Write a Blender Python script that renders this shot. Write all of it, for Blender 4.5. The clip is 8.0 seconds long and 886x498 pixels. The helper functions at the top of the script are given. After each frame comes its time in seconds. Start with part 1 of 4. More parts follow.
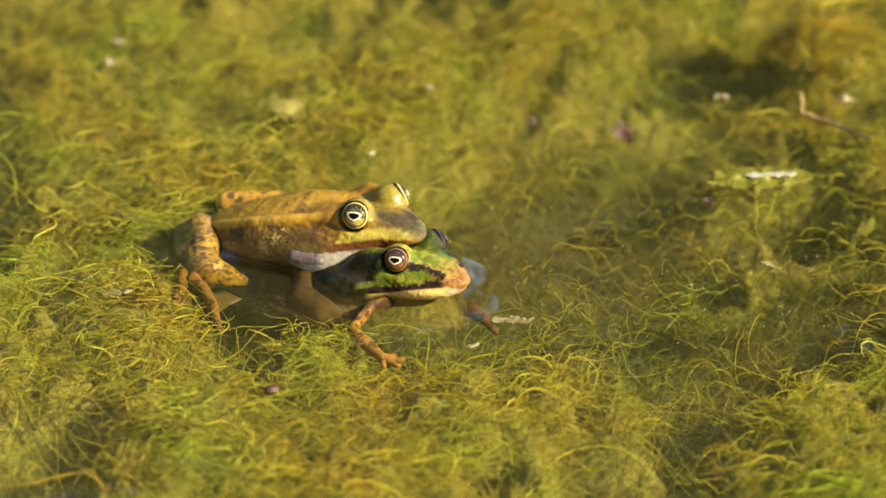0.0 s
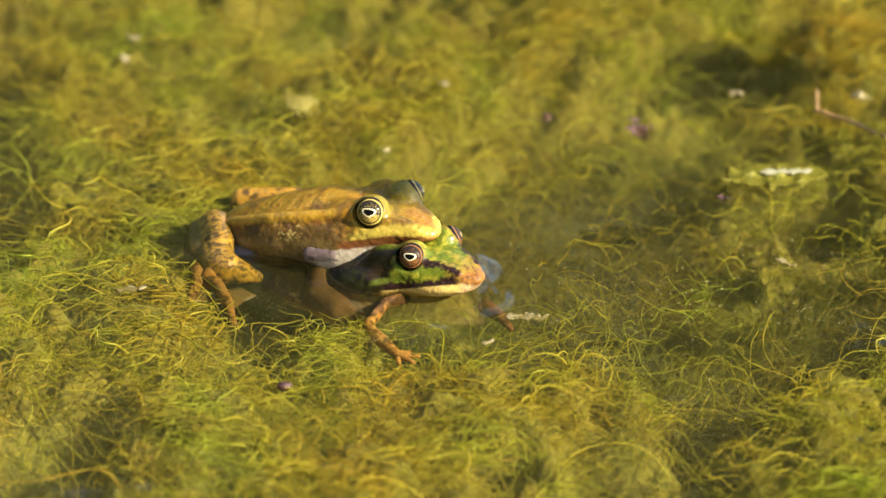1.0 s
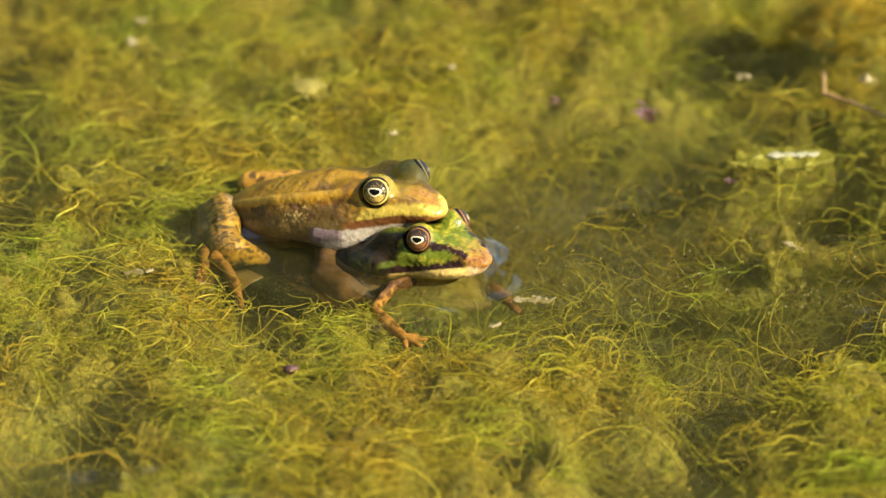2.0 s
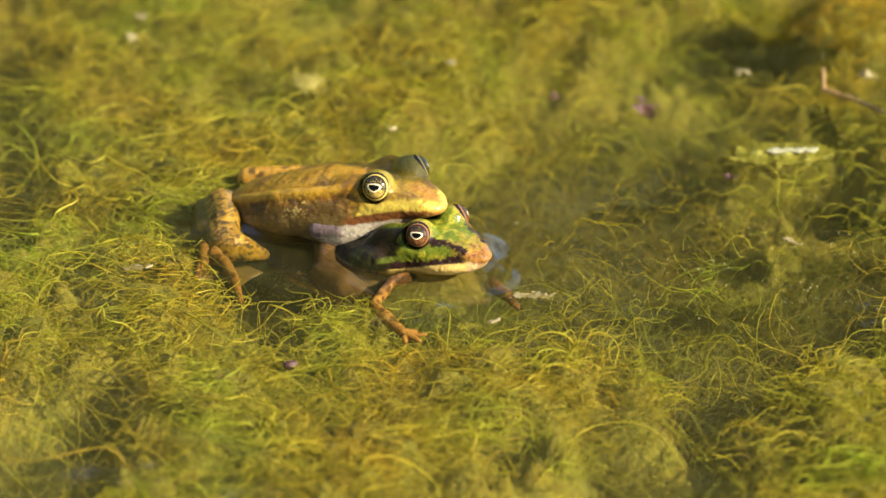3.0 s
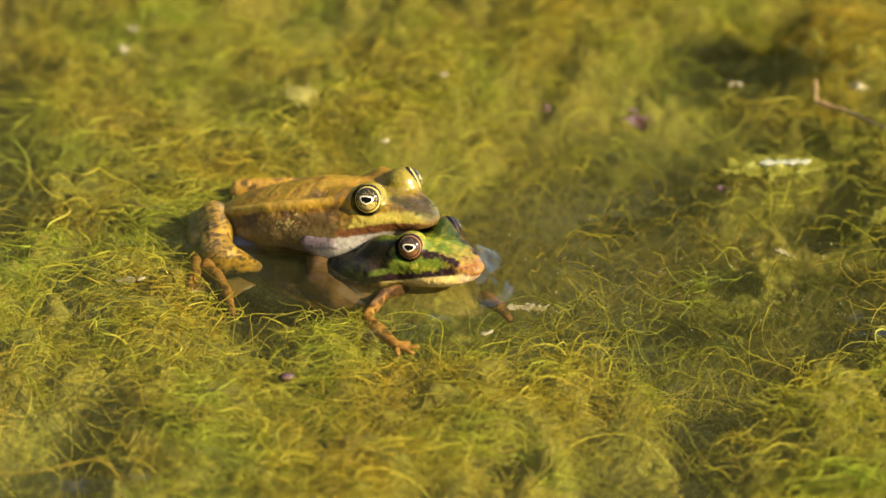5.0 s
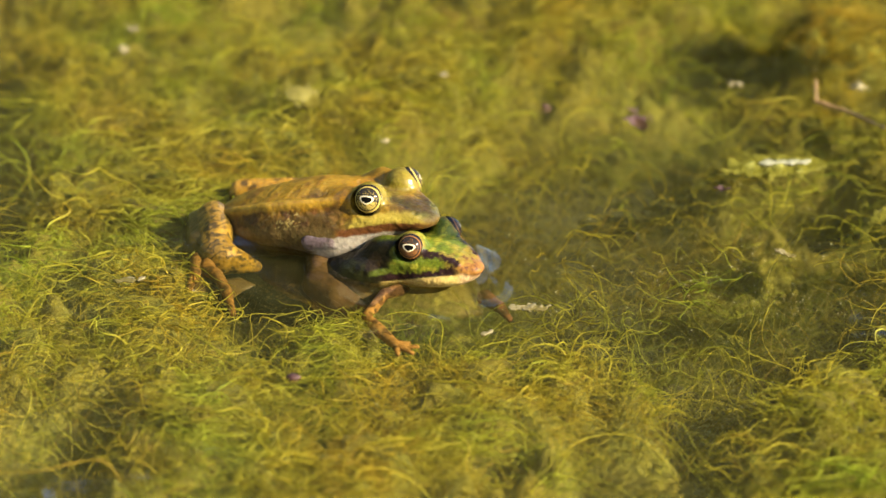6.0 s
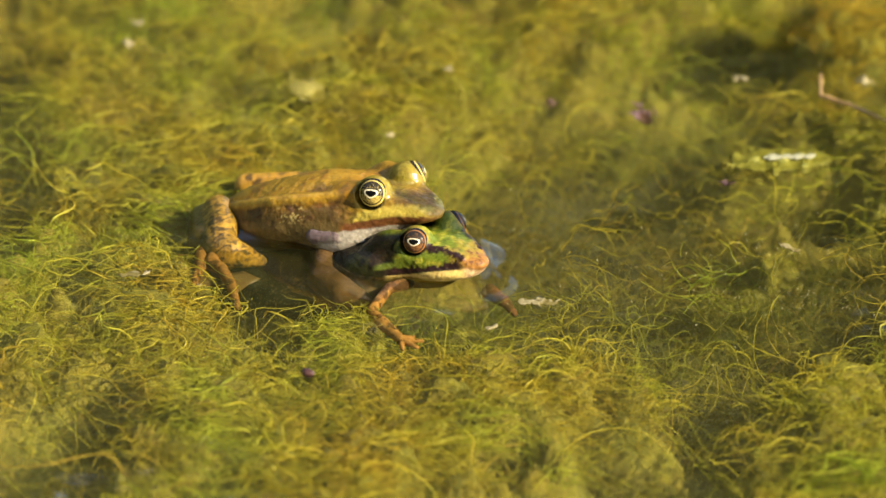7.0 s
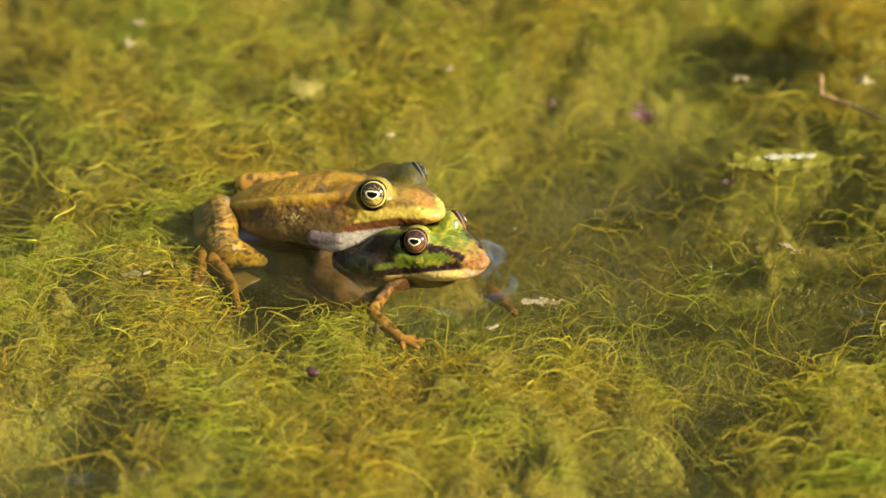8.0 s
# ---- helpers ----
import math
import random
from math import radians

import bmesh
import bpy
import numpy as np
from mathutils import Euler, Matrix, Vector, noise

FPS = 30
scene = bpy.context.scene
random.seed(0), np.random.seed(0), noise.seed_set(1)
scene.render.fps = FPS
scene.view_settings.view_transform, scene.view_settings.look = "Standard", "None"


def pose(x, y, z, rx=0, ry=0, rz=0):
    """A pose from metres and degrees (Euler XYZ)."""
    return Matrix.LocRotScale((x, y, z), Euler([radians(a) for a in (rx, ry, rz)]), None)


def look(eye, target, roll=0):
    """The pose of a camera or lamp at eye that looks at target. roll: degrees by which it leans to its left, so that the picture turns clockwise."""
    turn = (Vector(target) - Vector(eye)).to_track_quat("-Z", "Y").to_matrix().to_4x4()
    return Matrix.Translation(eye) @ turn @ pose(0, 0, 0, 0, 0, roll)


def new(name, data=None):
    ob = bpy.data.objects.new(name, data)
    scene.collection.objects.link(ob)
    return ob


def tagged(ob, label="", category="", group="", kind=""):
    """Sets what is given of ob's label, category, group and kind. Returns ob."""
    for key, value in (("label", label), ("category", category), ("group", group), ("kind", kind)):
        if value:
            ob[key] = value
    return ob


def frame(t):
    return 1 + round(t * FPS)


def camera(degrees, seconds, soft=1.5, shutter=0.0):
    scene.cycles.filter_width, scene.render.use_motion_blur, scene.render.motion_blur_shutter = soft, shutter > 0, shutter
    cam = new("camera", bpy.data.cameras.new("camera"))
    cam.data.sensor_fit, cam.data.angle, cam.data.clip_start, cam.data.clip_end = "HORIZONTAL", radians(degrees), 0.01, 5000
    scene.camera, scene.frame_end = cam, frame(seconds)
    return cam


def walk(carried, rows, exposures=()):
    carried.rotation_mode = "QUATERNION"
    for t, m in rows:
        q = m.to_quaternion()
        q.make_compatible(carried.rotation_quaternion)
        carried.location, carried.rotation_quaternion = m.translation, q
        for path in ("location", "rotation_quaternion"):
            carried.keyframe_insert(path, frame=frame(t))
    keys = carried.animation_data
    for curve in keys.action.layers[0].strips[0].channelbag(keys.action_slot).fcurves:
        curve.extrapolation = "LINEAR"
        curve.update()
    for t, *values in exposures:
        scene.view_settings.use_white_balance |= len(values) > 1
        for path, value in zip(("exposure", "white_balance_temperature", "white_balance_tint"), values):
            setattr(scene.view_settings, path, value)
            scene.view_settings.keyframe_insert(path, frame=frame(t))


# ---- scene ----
MM = 0.001
ELEV = 25.0
REACH = 1.709
cam = camera(7.5, 8.0, soft=1.5)
cam.data.dof.use_dof = True
cam.data.dof.focus_distance = 1.694
cam.data.dof.aperture_fstop = 12.5


def aim(yaw, pitch):
    """The tripod head turned by so many thousandths of a degree."""
    e = radians(ELEV)
    return pose(0, -REACH * math.cos(e), REACH * math.sin(e), 90 - ELEV + pitch / 1000, 0, yaw / 1000)


walk(cam, [
    (0.0, aim(-187, 211)), (0.5, aim(-117, 208)), (1.0, aim(-48, 182)), (1.5, aim(-7, 122)), (2.0, aim(19, 39)),
    (3.5, aim(0, 0)), (4.0, aim(-34, 58)), (4.5, aim(-57, 104)), (6.0, aim(-57, 104)), (6.5, aim(-29, 78)),
    (7.0, aim(-13, 56)), (7.5, aim(-12, 48)), (8.0, aim(-7, 54)),
], exposures=[(0.0, 1.52), (2.2, 1.53), (4.0, 1.48), (6.0, 1.46), (8.0, 1.46)])

# ---- light ----
SUN_TO = Vector((0.70, -0.46, 0.55)).normalized()
world = bpy.data.worlds.new("sky")
scene.world = world
world.use_nodes = True
wn = world.node_tree.nodes
sky = wn.new("ShaderNodeTexSky")
sky.sky_type = "NISHITA"
sky.sun_disc = False
sky.sun_elevation = math.asin(SUN_TO.z)
sky.sun_rotation = math.atan2(SUN_TO.x, SUN_TO.y)
wn["Background"].inputs["Strength"].default_value = 0.125
world.node_tree.links.new(sky.outputs["Color"], wn["Background"].inputs["Color"])
sun_data = bpy.data.lights.new("sun", "SUN")
sun_data.energy = 5.0
sun_data.angle = radians(0.53)
sun_data.color = (1.0, 0.86, 0.62)
sun = new("sun", sun_data)
sun.matrix_world = look(SUN_TO * 5, (0, 0, 0))


# ---- materials ----
class Nodes:
    """A node material, with short ways to add and join nodes."""

    def __init__(self, name):
        self.mat = bpy.data.materials.new(name)
        self.mat.use_nodes = True
        self.tree = self.mat.node_tree
        self.bsdf = self.tree.nodes["Principled BSDF"]
        self.out = self.tree.nodes["Material Output"]

    def add(self, kind, **values):
        n = self.tree.nodes.new(kind)
        for key, v in values.items():
            n.inputs[key.replace("_", " ")].default_value = v
        return n

    def join(self, a, b):
        self.tree.links.new(a, b)

    def coords(self):
        return self.add("ShaderNodeTexCoord").outputs["Object"]

    def noise(self, scale, detail=4.0, rough=0.6, at=None):
        n = self.add("ShaderNodeTexNoise", Scale=scale, Detail=detail, Roughness=rough)
        self.join(at or self.coords(), n.inputs["Vector"])
        return n.outputs["Fac"]

    def ramp(self, fac, stops):
        n = self.add("ShaderNodeValToRGB")
        while len(n.color_ramp.elements) < len(stops):
            n.color_ramp.elements.new(0.5)
        for e, (p, c) in zip(n.color_ramp.elements, stops):
            e.position, e.color = p, (*c, 1)
        self.join(fac, n.inputs["Fac"])
        return n.outputs["Color"]

    def mix(self, fac, a, b, blend="MIX"):
        n = self.tree.nodes.new("ShaderNodeMix")
        n.data_type, n.blend_type = "RGBA", blend
        for sock, v in ((n.inputs[0], fac), (n.inputs[6], a), (n.inputs[7], b)):
            if hasattr(v, "is_output"):
                self.join(v, sock)
            else:
                sock.default_value = v if isinstance(v, float) else (*v, 1)
        return n.outputs[2]

    def bump(self, height, strength, distance):
        n = self.add("ShaderNodeBump", Strength=strength, Distance=distance)
        self.join(height, n.inputs["Height"])
        return n.outputs["Normal"]


def skin_material(name, rough, film):
    """Wet frog skin: the pigment painted on the mesh, broken up by fine speckle, with grainy relief."""
    m = Nodes(name)
    col = m.tree.nodes.new("ShaderNodeVertexColor")
    col.layer_name = "pigment"
    fine = m.ramp(m.noise(900, 5, 0.7), [(0.32, (0.30, 0.25, 0.20)), (0.62, (0.92, 0.90, 0.82))])
    c = m.mix(0.62, col.outputs["Color"], fine, "MULTIPLY")
    m.join(c, m.bsdf.inputs["Base Color"])
    vor = m.add("ShaderNodeTexVoronoi", Scale=1100.0)
    m.join(m.coords(), vor.inputs["Vector"])
    n1 = m.bump(vor.outputs["Distance"], 0.3, 0.0003)
    n2 = m.add("ShaderNodeBump", Strength=0.4, Distance=0.0006)
    m.join(m.noise(350, 3, 0.6), n2.inputs["Height"])
    m.join(n1, n2.inputs["Normal"])
    m.join(n2.outputs["Normal"], m.bsdf.inputs["Normal"])
    m.join(n2.outputs["Normal"], m.bsdf.inputs["Coat Normal"])
    m.bsdf.inputs["Roughness"].default_value = rough
    # painted alpha switches coat and specular off on skin below the waterline
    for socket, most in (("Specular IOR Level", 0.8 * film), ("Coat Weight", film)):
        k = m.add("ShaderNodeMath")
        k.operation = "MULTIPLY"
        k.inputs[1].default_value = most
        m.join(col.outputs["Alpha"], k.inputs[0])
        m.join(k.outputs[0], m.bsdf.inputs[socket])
    m.bsdf.inputs["Coat Roughness"].default_value = 0.10
    m.bsdf.inputs["Subsurface Weight"].default_value = 0.06
    m.bsdf.inputs["Subsurface Radius"].default_value = (0.002, 0.001, 0.0005)
    m.bsdf.inputs["Subsurface Scale"].default_value = 0.5
    return m.mat


def plain_material(name, a, b, scale, rough, bump=0.3, distance=0.0003, see=0.0):
    """Two tones of one colour mixed by noise, with relief, and a share of light let through."""
    m = Nodes(name)
    f = m.noise(scale, 5, 0.65)
    c = m.ramp(f, [(0.3, a), (0.7, b)])
    m.join(c, m.bsdf.inputs["Base Color"])
    m.bsdf.inputs["Roughness"].default_value = rough
    nrm = m.bump(f, bump, distance)
    m.join(nrm, m.bsdf.inputs["Normal"])
    if see:
        tr = m.add("ShaderNodeBsdfTranslucent")
        m.join(c, tr.inputs["Color"])
        mx = m.add("ShaderNodeMixShader", Fac=see)
        m.join(m.bsdf.outputs[0], mx.inputs[1])
        m.join(tr.outputs[0], mx.inputs[2])
        m.join(mx.outputs[0], m.out.inputs["Surface"])
    return m.mat


def eye_material():
    m = Nodes("frog_eye")
    col = m.tree.nodes.new("ShaderNodeVertexColor")
    col.layer_name = "pigment"
    m.join(col.outputs["Color"], m.bsdf.inputs["Base Color"])
    m.bsdf.inputs["Roughness"].default_value = 0.08
    m.bsdf.inputs["Specular IOR Level"].default_value = 0.24
    return m.mat


def algae_material(name, tones, see):
    """Slimy filaments: a tone of its own for each, drifting from tuft to tuft."""
    m = Nodes(name)
    geo = m.add("ShaderNodeNewGeometry")
    wide = m.noise(22, 3, 0.6)
    own = m.ramp(geo.outputs["Random Per Island"], [(0.0, tones[0]), (0.45, tones[1]), (0.8, tones[2]), (1.0, tones[3])])
    area = m.ramp(wide, [(0.3, (1.14, 0.88, 0.65)), (0.5, (1.04, 1.05, 1.0)), (0.68, (0.76, 1.06, 0.75))])
    c = m.mix(1.0, own, area, "MULTIPLY")
    m.join(c, m.bsdf.inputs["Base Color"])
    m.bsdf.inputs["Roughness"].default_value = 0.55
    tr = m.add("ShaderNodeBsdfTranslucent")
    m.join(c, tr.inputs["Color"])
    mx = m.add("ShaderNodeMixShader", Fac=see)
    m.join(m.bsdf.outputs[0], mx.inputs[1])
    m.join(tr.outputs[0], mx.inputs[2])
    m.join(mx.outputs[0], m.out.inputs["Surface"])
    return m.mat


def mat_material():
    """The felted mass of algae under the loose filaments."""
    m = Nodes("algae_felt")
    wide = m.noise(30, 4, 0.6)
    fine = m.noise(420, 6, 0.75)
    a = m.ramp(fine, [(0.28, (0.10, 0.092, 0.011)), (0.5, (0.225, 0.205, 0.019)), (0.75, (0.37, 0.335, 0.035))])
    area = m.ramp(wide, [(0.3, (0.95, 0.75, 0.6)), (0.55, (1.0, 1.0, 1.0)), (0.75, (0.85, 1.03, 0.85))])
    m.join(m.mix(1.0, a, area, "MULTIPLY"), m.bsdf.inputs["Base Color"])
    m.join(m.bump(fine, 1.0, 0.002), m.bsdf.inputs["Normal"])
    m.bsdf.inputs["Roughness"].default_value = 0.8
    return m.mat


def bed_material():
    m = Nodes("pond_mud")
    fine = m.noise(160, 7, 0.7)
    a = m.ramp(fine, [(0.3, (0.016, 0.016, 0.006)), (0.5, (0.05, 0.047, 0.011)), (0.75, (0.12, 0.105, 0.02))])
    m.join(a, m.bsdf.inputs["Base Color"])
    m.join(m.bump(fine, 0.8, 0.003), m.bsdf.inputs["Normal"])
    m.bsdf.inputs["Roughness"].default_value = 0.9
    return m.mat


def water_material(name, tint, haze):
    """A clear, faintly tinted surface that mirrors the sky at a slant."""
    m = Nodes(name)
    m.tree.nodes.remove(m.bsdf)
    clear = m.add("ShaderNodeBsdfTransparent", Color=tint)
    gloss = m.add("ShaderNodeBsdfGlossy", Roughness=0.06)
    fres = m.add("ShaderNodeFresnel", IOR=1.5)
    n = m.bump(m.noise(28, 2, 0.5), 0.25, 0.004)
    m.join(n, gloss.inputs["Normal"])
    m.join(n, fres.inputs["Normal"])
    mx = m.add("ShaderNodeMixShader")
    m.join(fres.outputs[0], mx.inputs[0])
    m.join(clear.outputs[0], mx.inputs[1])
    m.join(gloss.outputs[0], mx.inputs[2])
    # murk painted as haze: a share of flat olive over everything below
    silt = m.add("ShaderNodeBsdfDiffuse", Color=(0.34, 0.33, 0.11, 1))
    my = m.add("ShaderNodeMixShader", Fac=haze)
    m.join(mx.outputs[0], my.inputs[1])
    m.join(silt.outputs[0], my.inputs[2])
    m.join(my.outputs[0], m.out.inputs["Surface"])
    return m.mat


def haze_material():
    """Haze of murky water painted as thin, patchy diffuse colour over what lies deeper."""
    m = Nodes("water_haze")
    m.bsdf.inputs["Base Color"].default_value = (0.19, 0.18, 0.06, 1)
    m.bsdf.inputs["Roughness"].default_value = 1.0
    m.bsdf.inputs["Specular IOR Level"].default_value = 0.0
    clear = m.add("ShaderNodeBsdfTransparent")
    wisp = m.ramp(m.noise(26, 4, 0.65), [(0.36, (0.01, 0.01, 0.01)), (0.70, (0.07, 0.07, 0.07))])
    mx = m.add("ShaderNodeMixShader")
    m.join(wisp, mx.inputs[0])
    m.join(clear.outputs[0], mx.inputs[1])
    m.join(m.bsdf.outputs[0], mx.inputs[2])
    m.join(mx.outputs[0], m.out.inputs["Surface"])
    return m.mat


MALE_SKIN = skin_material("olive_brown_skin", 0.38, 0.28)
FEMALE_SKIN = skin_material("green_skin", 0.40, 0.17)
EYE = eye_material()
SAC = plain_material("sac_membrane", (0.52, 0.43, 0.37), (0.60, 0.53, 0.48), 130, 0.3, 0.2, 0.0002, 0.15)
WEB = plain_material("web_membrane", (0.11, 0.07, 0.018), (0.17, 0.11, 0.03), 300, 0.35, 0.3, 0.0002, 0.4)
ALGAE_LONG = algae_material("algae_filament", [(0.29, 0.285, 0.018), (0.45, 0.42, 0.032), (0.67, 0.62, 0.07), (0.36, 0.26, 0.03)], 0.5)
ALGAE_FINE = algae_material("algae_fuzz", [(0.24, 0.235, 0.016), (0.42, 0.385, 0.027), (0.60, 0.54, 0.047), (0.33, 0.23, 0.026)], 0.5)
# darker copy of the algae tones: the dimness of depth put into colour
ALGAE_DIMMED = algae_material("algae_dimmed", [(0.13, 0.125, 0.014), (0.20, 0.185, 0.02), (0.29, 0.26, 0.03), (0.15, 0.105, 0.018)], 0.5)
FELT = mat_material()
MUD = bed_material()
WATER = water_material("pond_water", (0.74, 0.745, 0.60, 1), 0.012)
GLARE_SWELL_WATER = water_material("glare_swell_water", (1, 1, 1, 1), 0.0)
HAZE_SHEET = haze_material()


# ---- meshes ----
def mesh_from(name, verts, faces, material, smooth=True):
    """A mesh from arrays of places in millimetres and of faces that all have as many corners."""
    verts, faces = np.asarray(verts, float) * MM, np.asarray(faces, int)
    me = bpy.data.meshes.new(name)
    n, k = faces.shape
    me.vertices.add(len(verts))
    me.vertices.foreach_set("co", verts.ravel())
    me.loops.add(n * k)
    me.loops.foreach_set("vertex_index", faces.ravel())
    me.polygons.add(n)
    me.polygons.foreach_set("loop_start", np.arange(0, n * k, k))
    me.polygons.foreach_set("use_smooth", np.full(n, smooth))
    me.update(calc_edges=True)
    me.materials.append(material)
    return me


def put(name, me, parent=None, label=""):
    ob = new(name, me)
    ob.parent = parent
    return tagged(ob, label)


def paint(me, colours, sheen_mask=None):
    """Pigment for each vertex, and a mask that paints out the sheen below the waterline."""
    att = me.color_attributes.new("pigment", "FLOAT_COLOR", "POINT")
    rgba = np.ones((len(me.vertices), 4))
    rgba[:, :3] = np.clip(colours, 0, 1)
    if sheen_mask is not None:
        rgba[:, 3] = sheen_mask
    att.data.foreach_set("color", rgba.ravel())


def waves(seed, length, count=18):
    """A smooth random field over x, y, z with features of about that length, from -1 to 1."""
    r = np.random.RandomState(seed)
    k = r.normal(size=(count, 3))
    k *= (2 * np.pi / length * r.uniform(0.6, 1.5, count) / np.linalg.norm(k, axis=1))[:, None]
    ph = r.uniform(0, 6.28, count)

    def field(x, y, z=0.0):
        total = 0.0
        for (a, b, c), p in zip(k, ph):
            total = total + np.cos(a * x + b * y + c * z + p)
        return total / np.sqrt(count / 2) / 1.5
    return field


def ball(p, centre, radii, turn=0.0, tilt=0.0):
    """Distance to an ellipsoid, turned about z and tilted nose up about y, in degrees."""
    m = np.array(Euler((0, -radians(tilt), radians(turn))).to_matrix())
    q = (p - np.array(centre)) @ m / np.array(radii)
    n = np.linalg.norm(q, axis=-1)
    g = np.linalg.norm(q / np.array(radii), axis=-1) + 1e-9
    return n * (n - 1) / g


def limb(p, a, ra, b, rb):
    """Distance to a tapering rounded rod."""
    a, b = np.array(a, float), np.array(b, float)
    ab = b - a
    h = np.clip((p - a) @ ab / (ab @ ab), 0, 1)
    return np.linalg.norm(p - a - h[..., None] * ab, axis=-1) - (ra + (rb - ra) * h)


def chain(p, rods):
    """Distance to the nearest of several rods."""
    s = limb(p, *rods[0])
    for rod in rods[1:]:
        s = np.minimum(s, limb(p, *rod))
    return s


def blend(a, b, k):
    """The union of two shapes with a fillet of size k."""
    h = np.clip(0.5 + 0.5 * (b - a) / k, 0, 1)
    return b + (a - b) * h - k * h * (1 - h)


def carve(shape, lo, hi, step):
    """The skin of a solid given by its distance function, as vertices and quads."""
    axes = [np.arange(l, h + step, step) for l, h in zip(lo, hi)]
    grid = np.stack(np.meshgrid(*axes, indexing="ij"), -1)
    v = shape(grid)
    cells = tuple(n - 1 for n in v.shape)
    total, count = np.zeros(cells + (3,)), np.zeros(cells)
    corner = [(i, j, k) for i in (0, 1) for j in (0, 1) for k in (0, 1)]

    def at(c):
        return v[c[0]:c[0] + cells[0], c[1]:c[1] + cells[1], c[2]:c[2] + cells[2]]
    for a in corner:
        for d in range(3):
            if a[d] == 0:
                b = tuple(1 if i == d else a[i] for i in range(3))
                va, vb = at(a), at(b)
                cross = (va < 0) != (vb < 0)
                t = np.where(cross, va / np.where(cross, va - vb, 1), 0)
                w = np.array(a, float) + t[..., None] * (np.array(b) - np.array(a))
                total += np.where(cross[..., None], w, 0)
                count += cross
    used = count > 0
    index = -np.ones(cells, int)
    index[used] = np.arange(used.sum())
    base = np.stack(np.nonzero(used), -1)
    verts = np.array(lo) + step * (base + total[used] / count[used][:, None])
    quads = []
    for d in range(3):
        e, f = [i for i in range(3) if i != d]
        lo_v = np.take(v, range(v.shape[d] - 1), axis=d)
        hi_v = np.take(v, range(1, v.shape[d]), axis=d)
        pts = np.stack(np.nonzero((lo_v < 0) != (hi_v < 0)), -1)
        pts = pts[(pts[:, e] > 0) & (pts[:, f] > 0) & (pts[:, e] < cells[e]) & (pts[:, f] < cells[f])]
        inside = lo_v[tuple(pts.T)] < 0
        q = []
        for de, df in ((-1, -1), (0, -1), (0, 0), (-1, 0)):
            c = pts.copy()
            c[:, e] += de
            c[:, f] += df
            q.append(index[tuple(c.T)])
        q = np.stack(q, -1)
        flip = inside if d != 1 else ~inside
        q[~flip] = q[~flip][:, ::-1]
        quads.append(q)
    return verts, np.concatenate(quads)


def soft(x, lo, hi):
    """A smooth step from 0 at lo to 1 at hi."""
    t = np.clip((x - lo) / (hi - lo), 0, 1)
    return t * t * (3 - 2 * t)


def lay(base, colour, mask):
    return base + (np.array(colour) - base) * mask[:, None]


# ---- frogs ----
def eyeball(radius, axis, gold, seed):
    """A glossy eye whose pupil looks along axis: a flat pupil with a pale rim in a speckled iris."""
    rings, around = 56, 64
    th = np.linspace(0, np.pi, rings + 1)[:, None]
    ph = np.linspace(0, 2 * np.pi, around, endpoint=False)[None, :]
    u, w, d = np.sin(th) * np.cos(ph), np.sin(th) * np.sin(ph), np.cos(th) * np.ones_like(ph)
    ax = Vector(axis).normalized()
    side = Vector((0, 0, 1)).cross(ax).normalized()
    up = ax.cross(side)
    p = (u[..., None] * np.array(side) + w[..., None] * np.array(up) + d[..., None] * np.array(ax)).reshape(-1, 3)
    i, j = np.meshgrid(np.arange(rings), np.arange(around), indexing="ij")
    j2 = (j + 1) % around
    f = np.stack([i * around + j, (i + 1) * around + j, (i + 1) * around + j2, i * around + j2], -1).reshape(-1, 4)
    me = mesh_from("eye", p * radius, f, EYE)
    a = (th + 0 * ph).ravel()
    x, y = (th * np.cos(ph)).ravel(), (th * np.sin(ph)).ravel()
    speck = 0.8 * waves(seed, 0.13)(x, y) + 0.8 * waves(seed + 1, 0.06)(x, y)
    c = np.tile(np.array((0.02, 0.017, 0.012)), (len(a), 1))
    c = lay(c, gold, soft(speck + 1.0 * soft(-y, -0.05, 0.35) - 0.4 * soft(y, 0.1, 0.5), 0.25, 0.65) * 0.95)
    c = lay(c, (0.012, 0.01, 0.008), soft(-np.abs(y + 0.02 + 0.05 * np.sin(x * 9)), -0.09, -0.03) * soft(np.abs(x), 0.3, 0.45) * 0.7)
    c = lay(c, np.array(gold) * 1.2, soft(a, 0.86, 0.90) * soft(-a, -1.0, -0.95))
    c = lay(c, (0.015, 0.012, 0.01), soft(a, 0.74, 0.78) * soft(-a, -0.87, -0.83))
    pupil = np.hypot(x / 0.37, (y - 0.02 + 0.05 * np.cos(x * 5)) / 0.20)
    c = lay(c, (0.80, 0.72, 0.48), soft(-pupil, -1.34, -1.22))
    c = lay(c, (0.004, 0.004, 0.004), soft(-pupil, -1.08, -0.98))
    c = lay(c, (0.012, 0.01, 0.008), soft(a, 1.0, 1.06))
    paint(me, c)
    return me


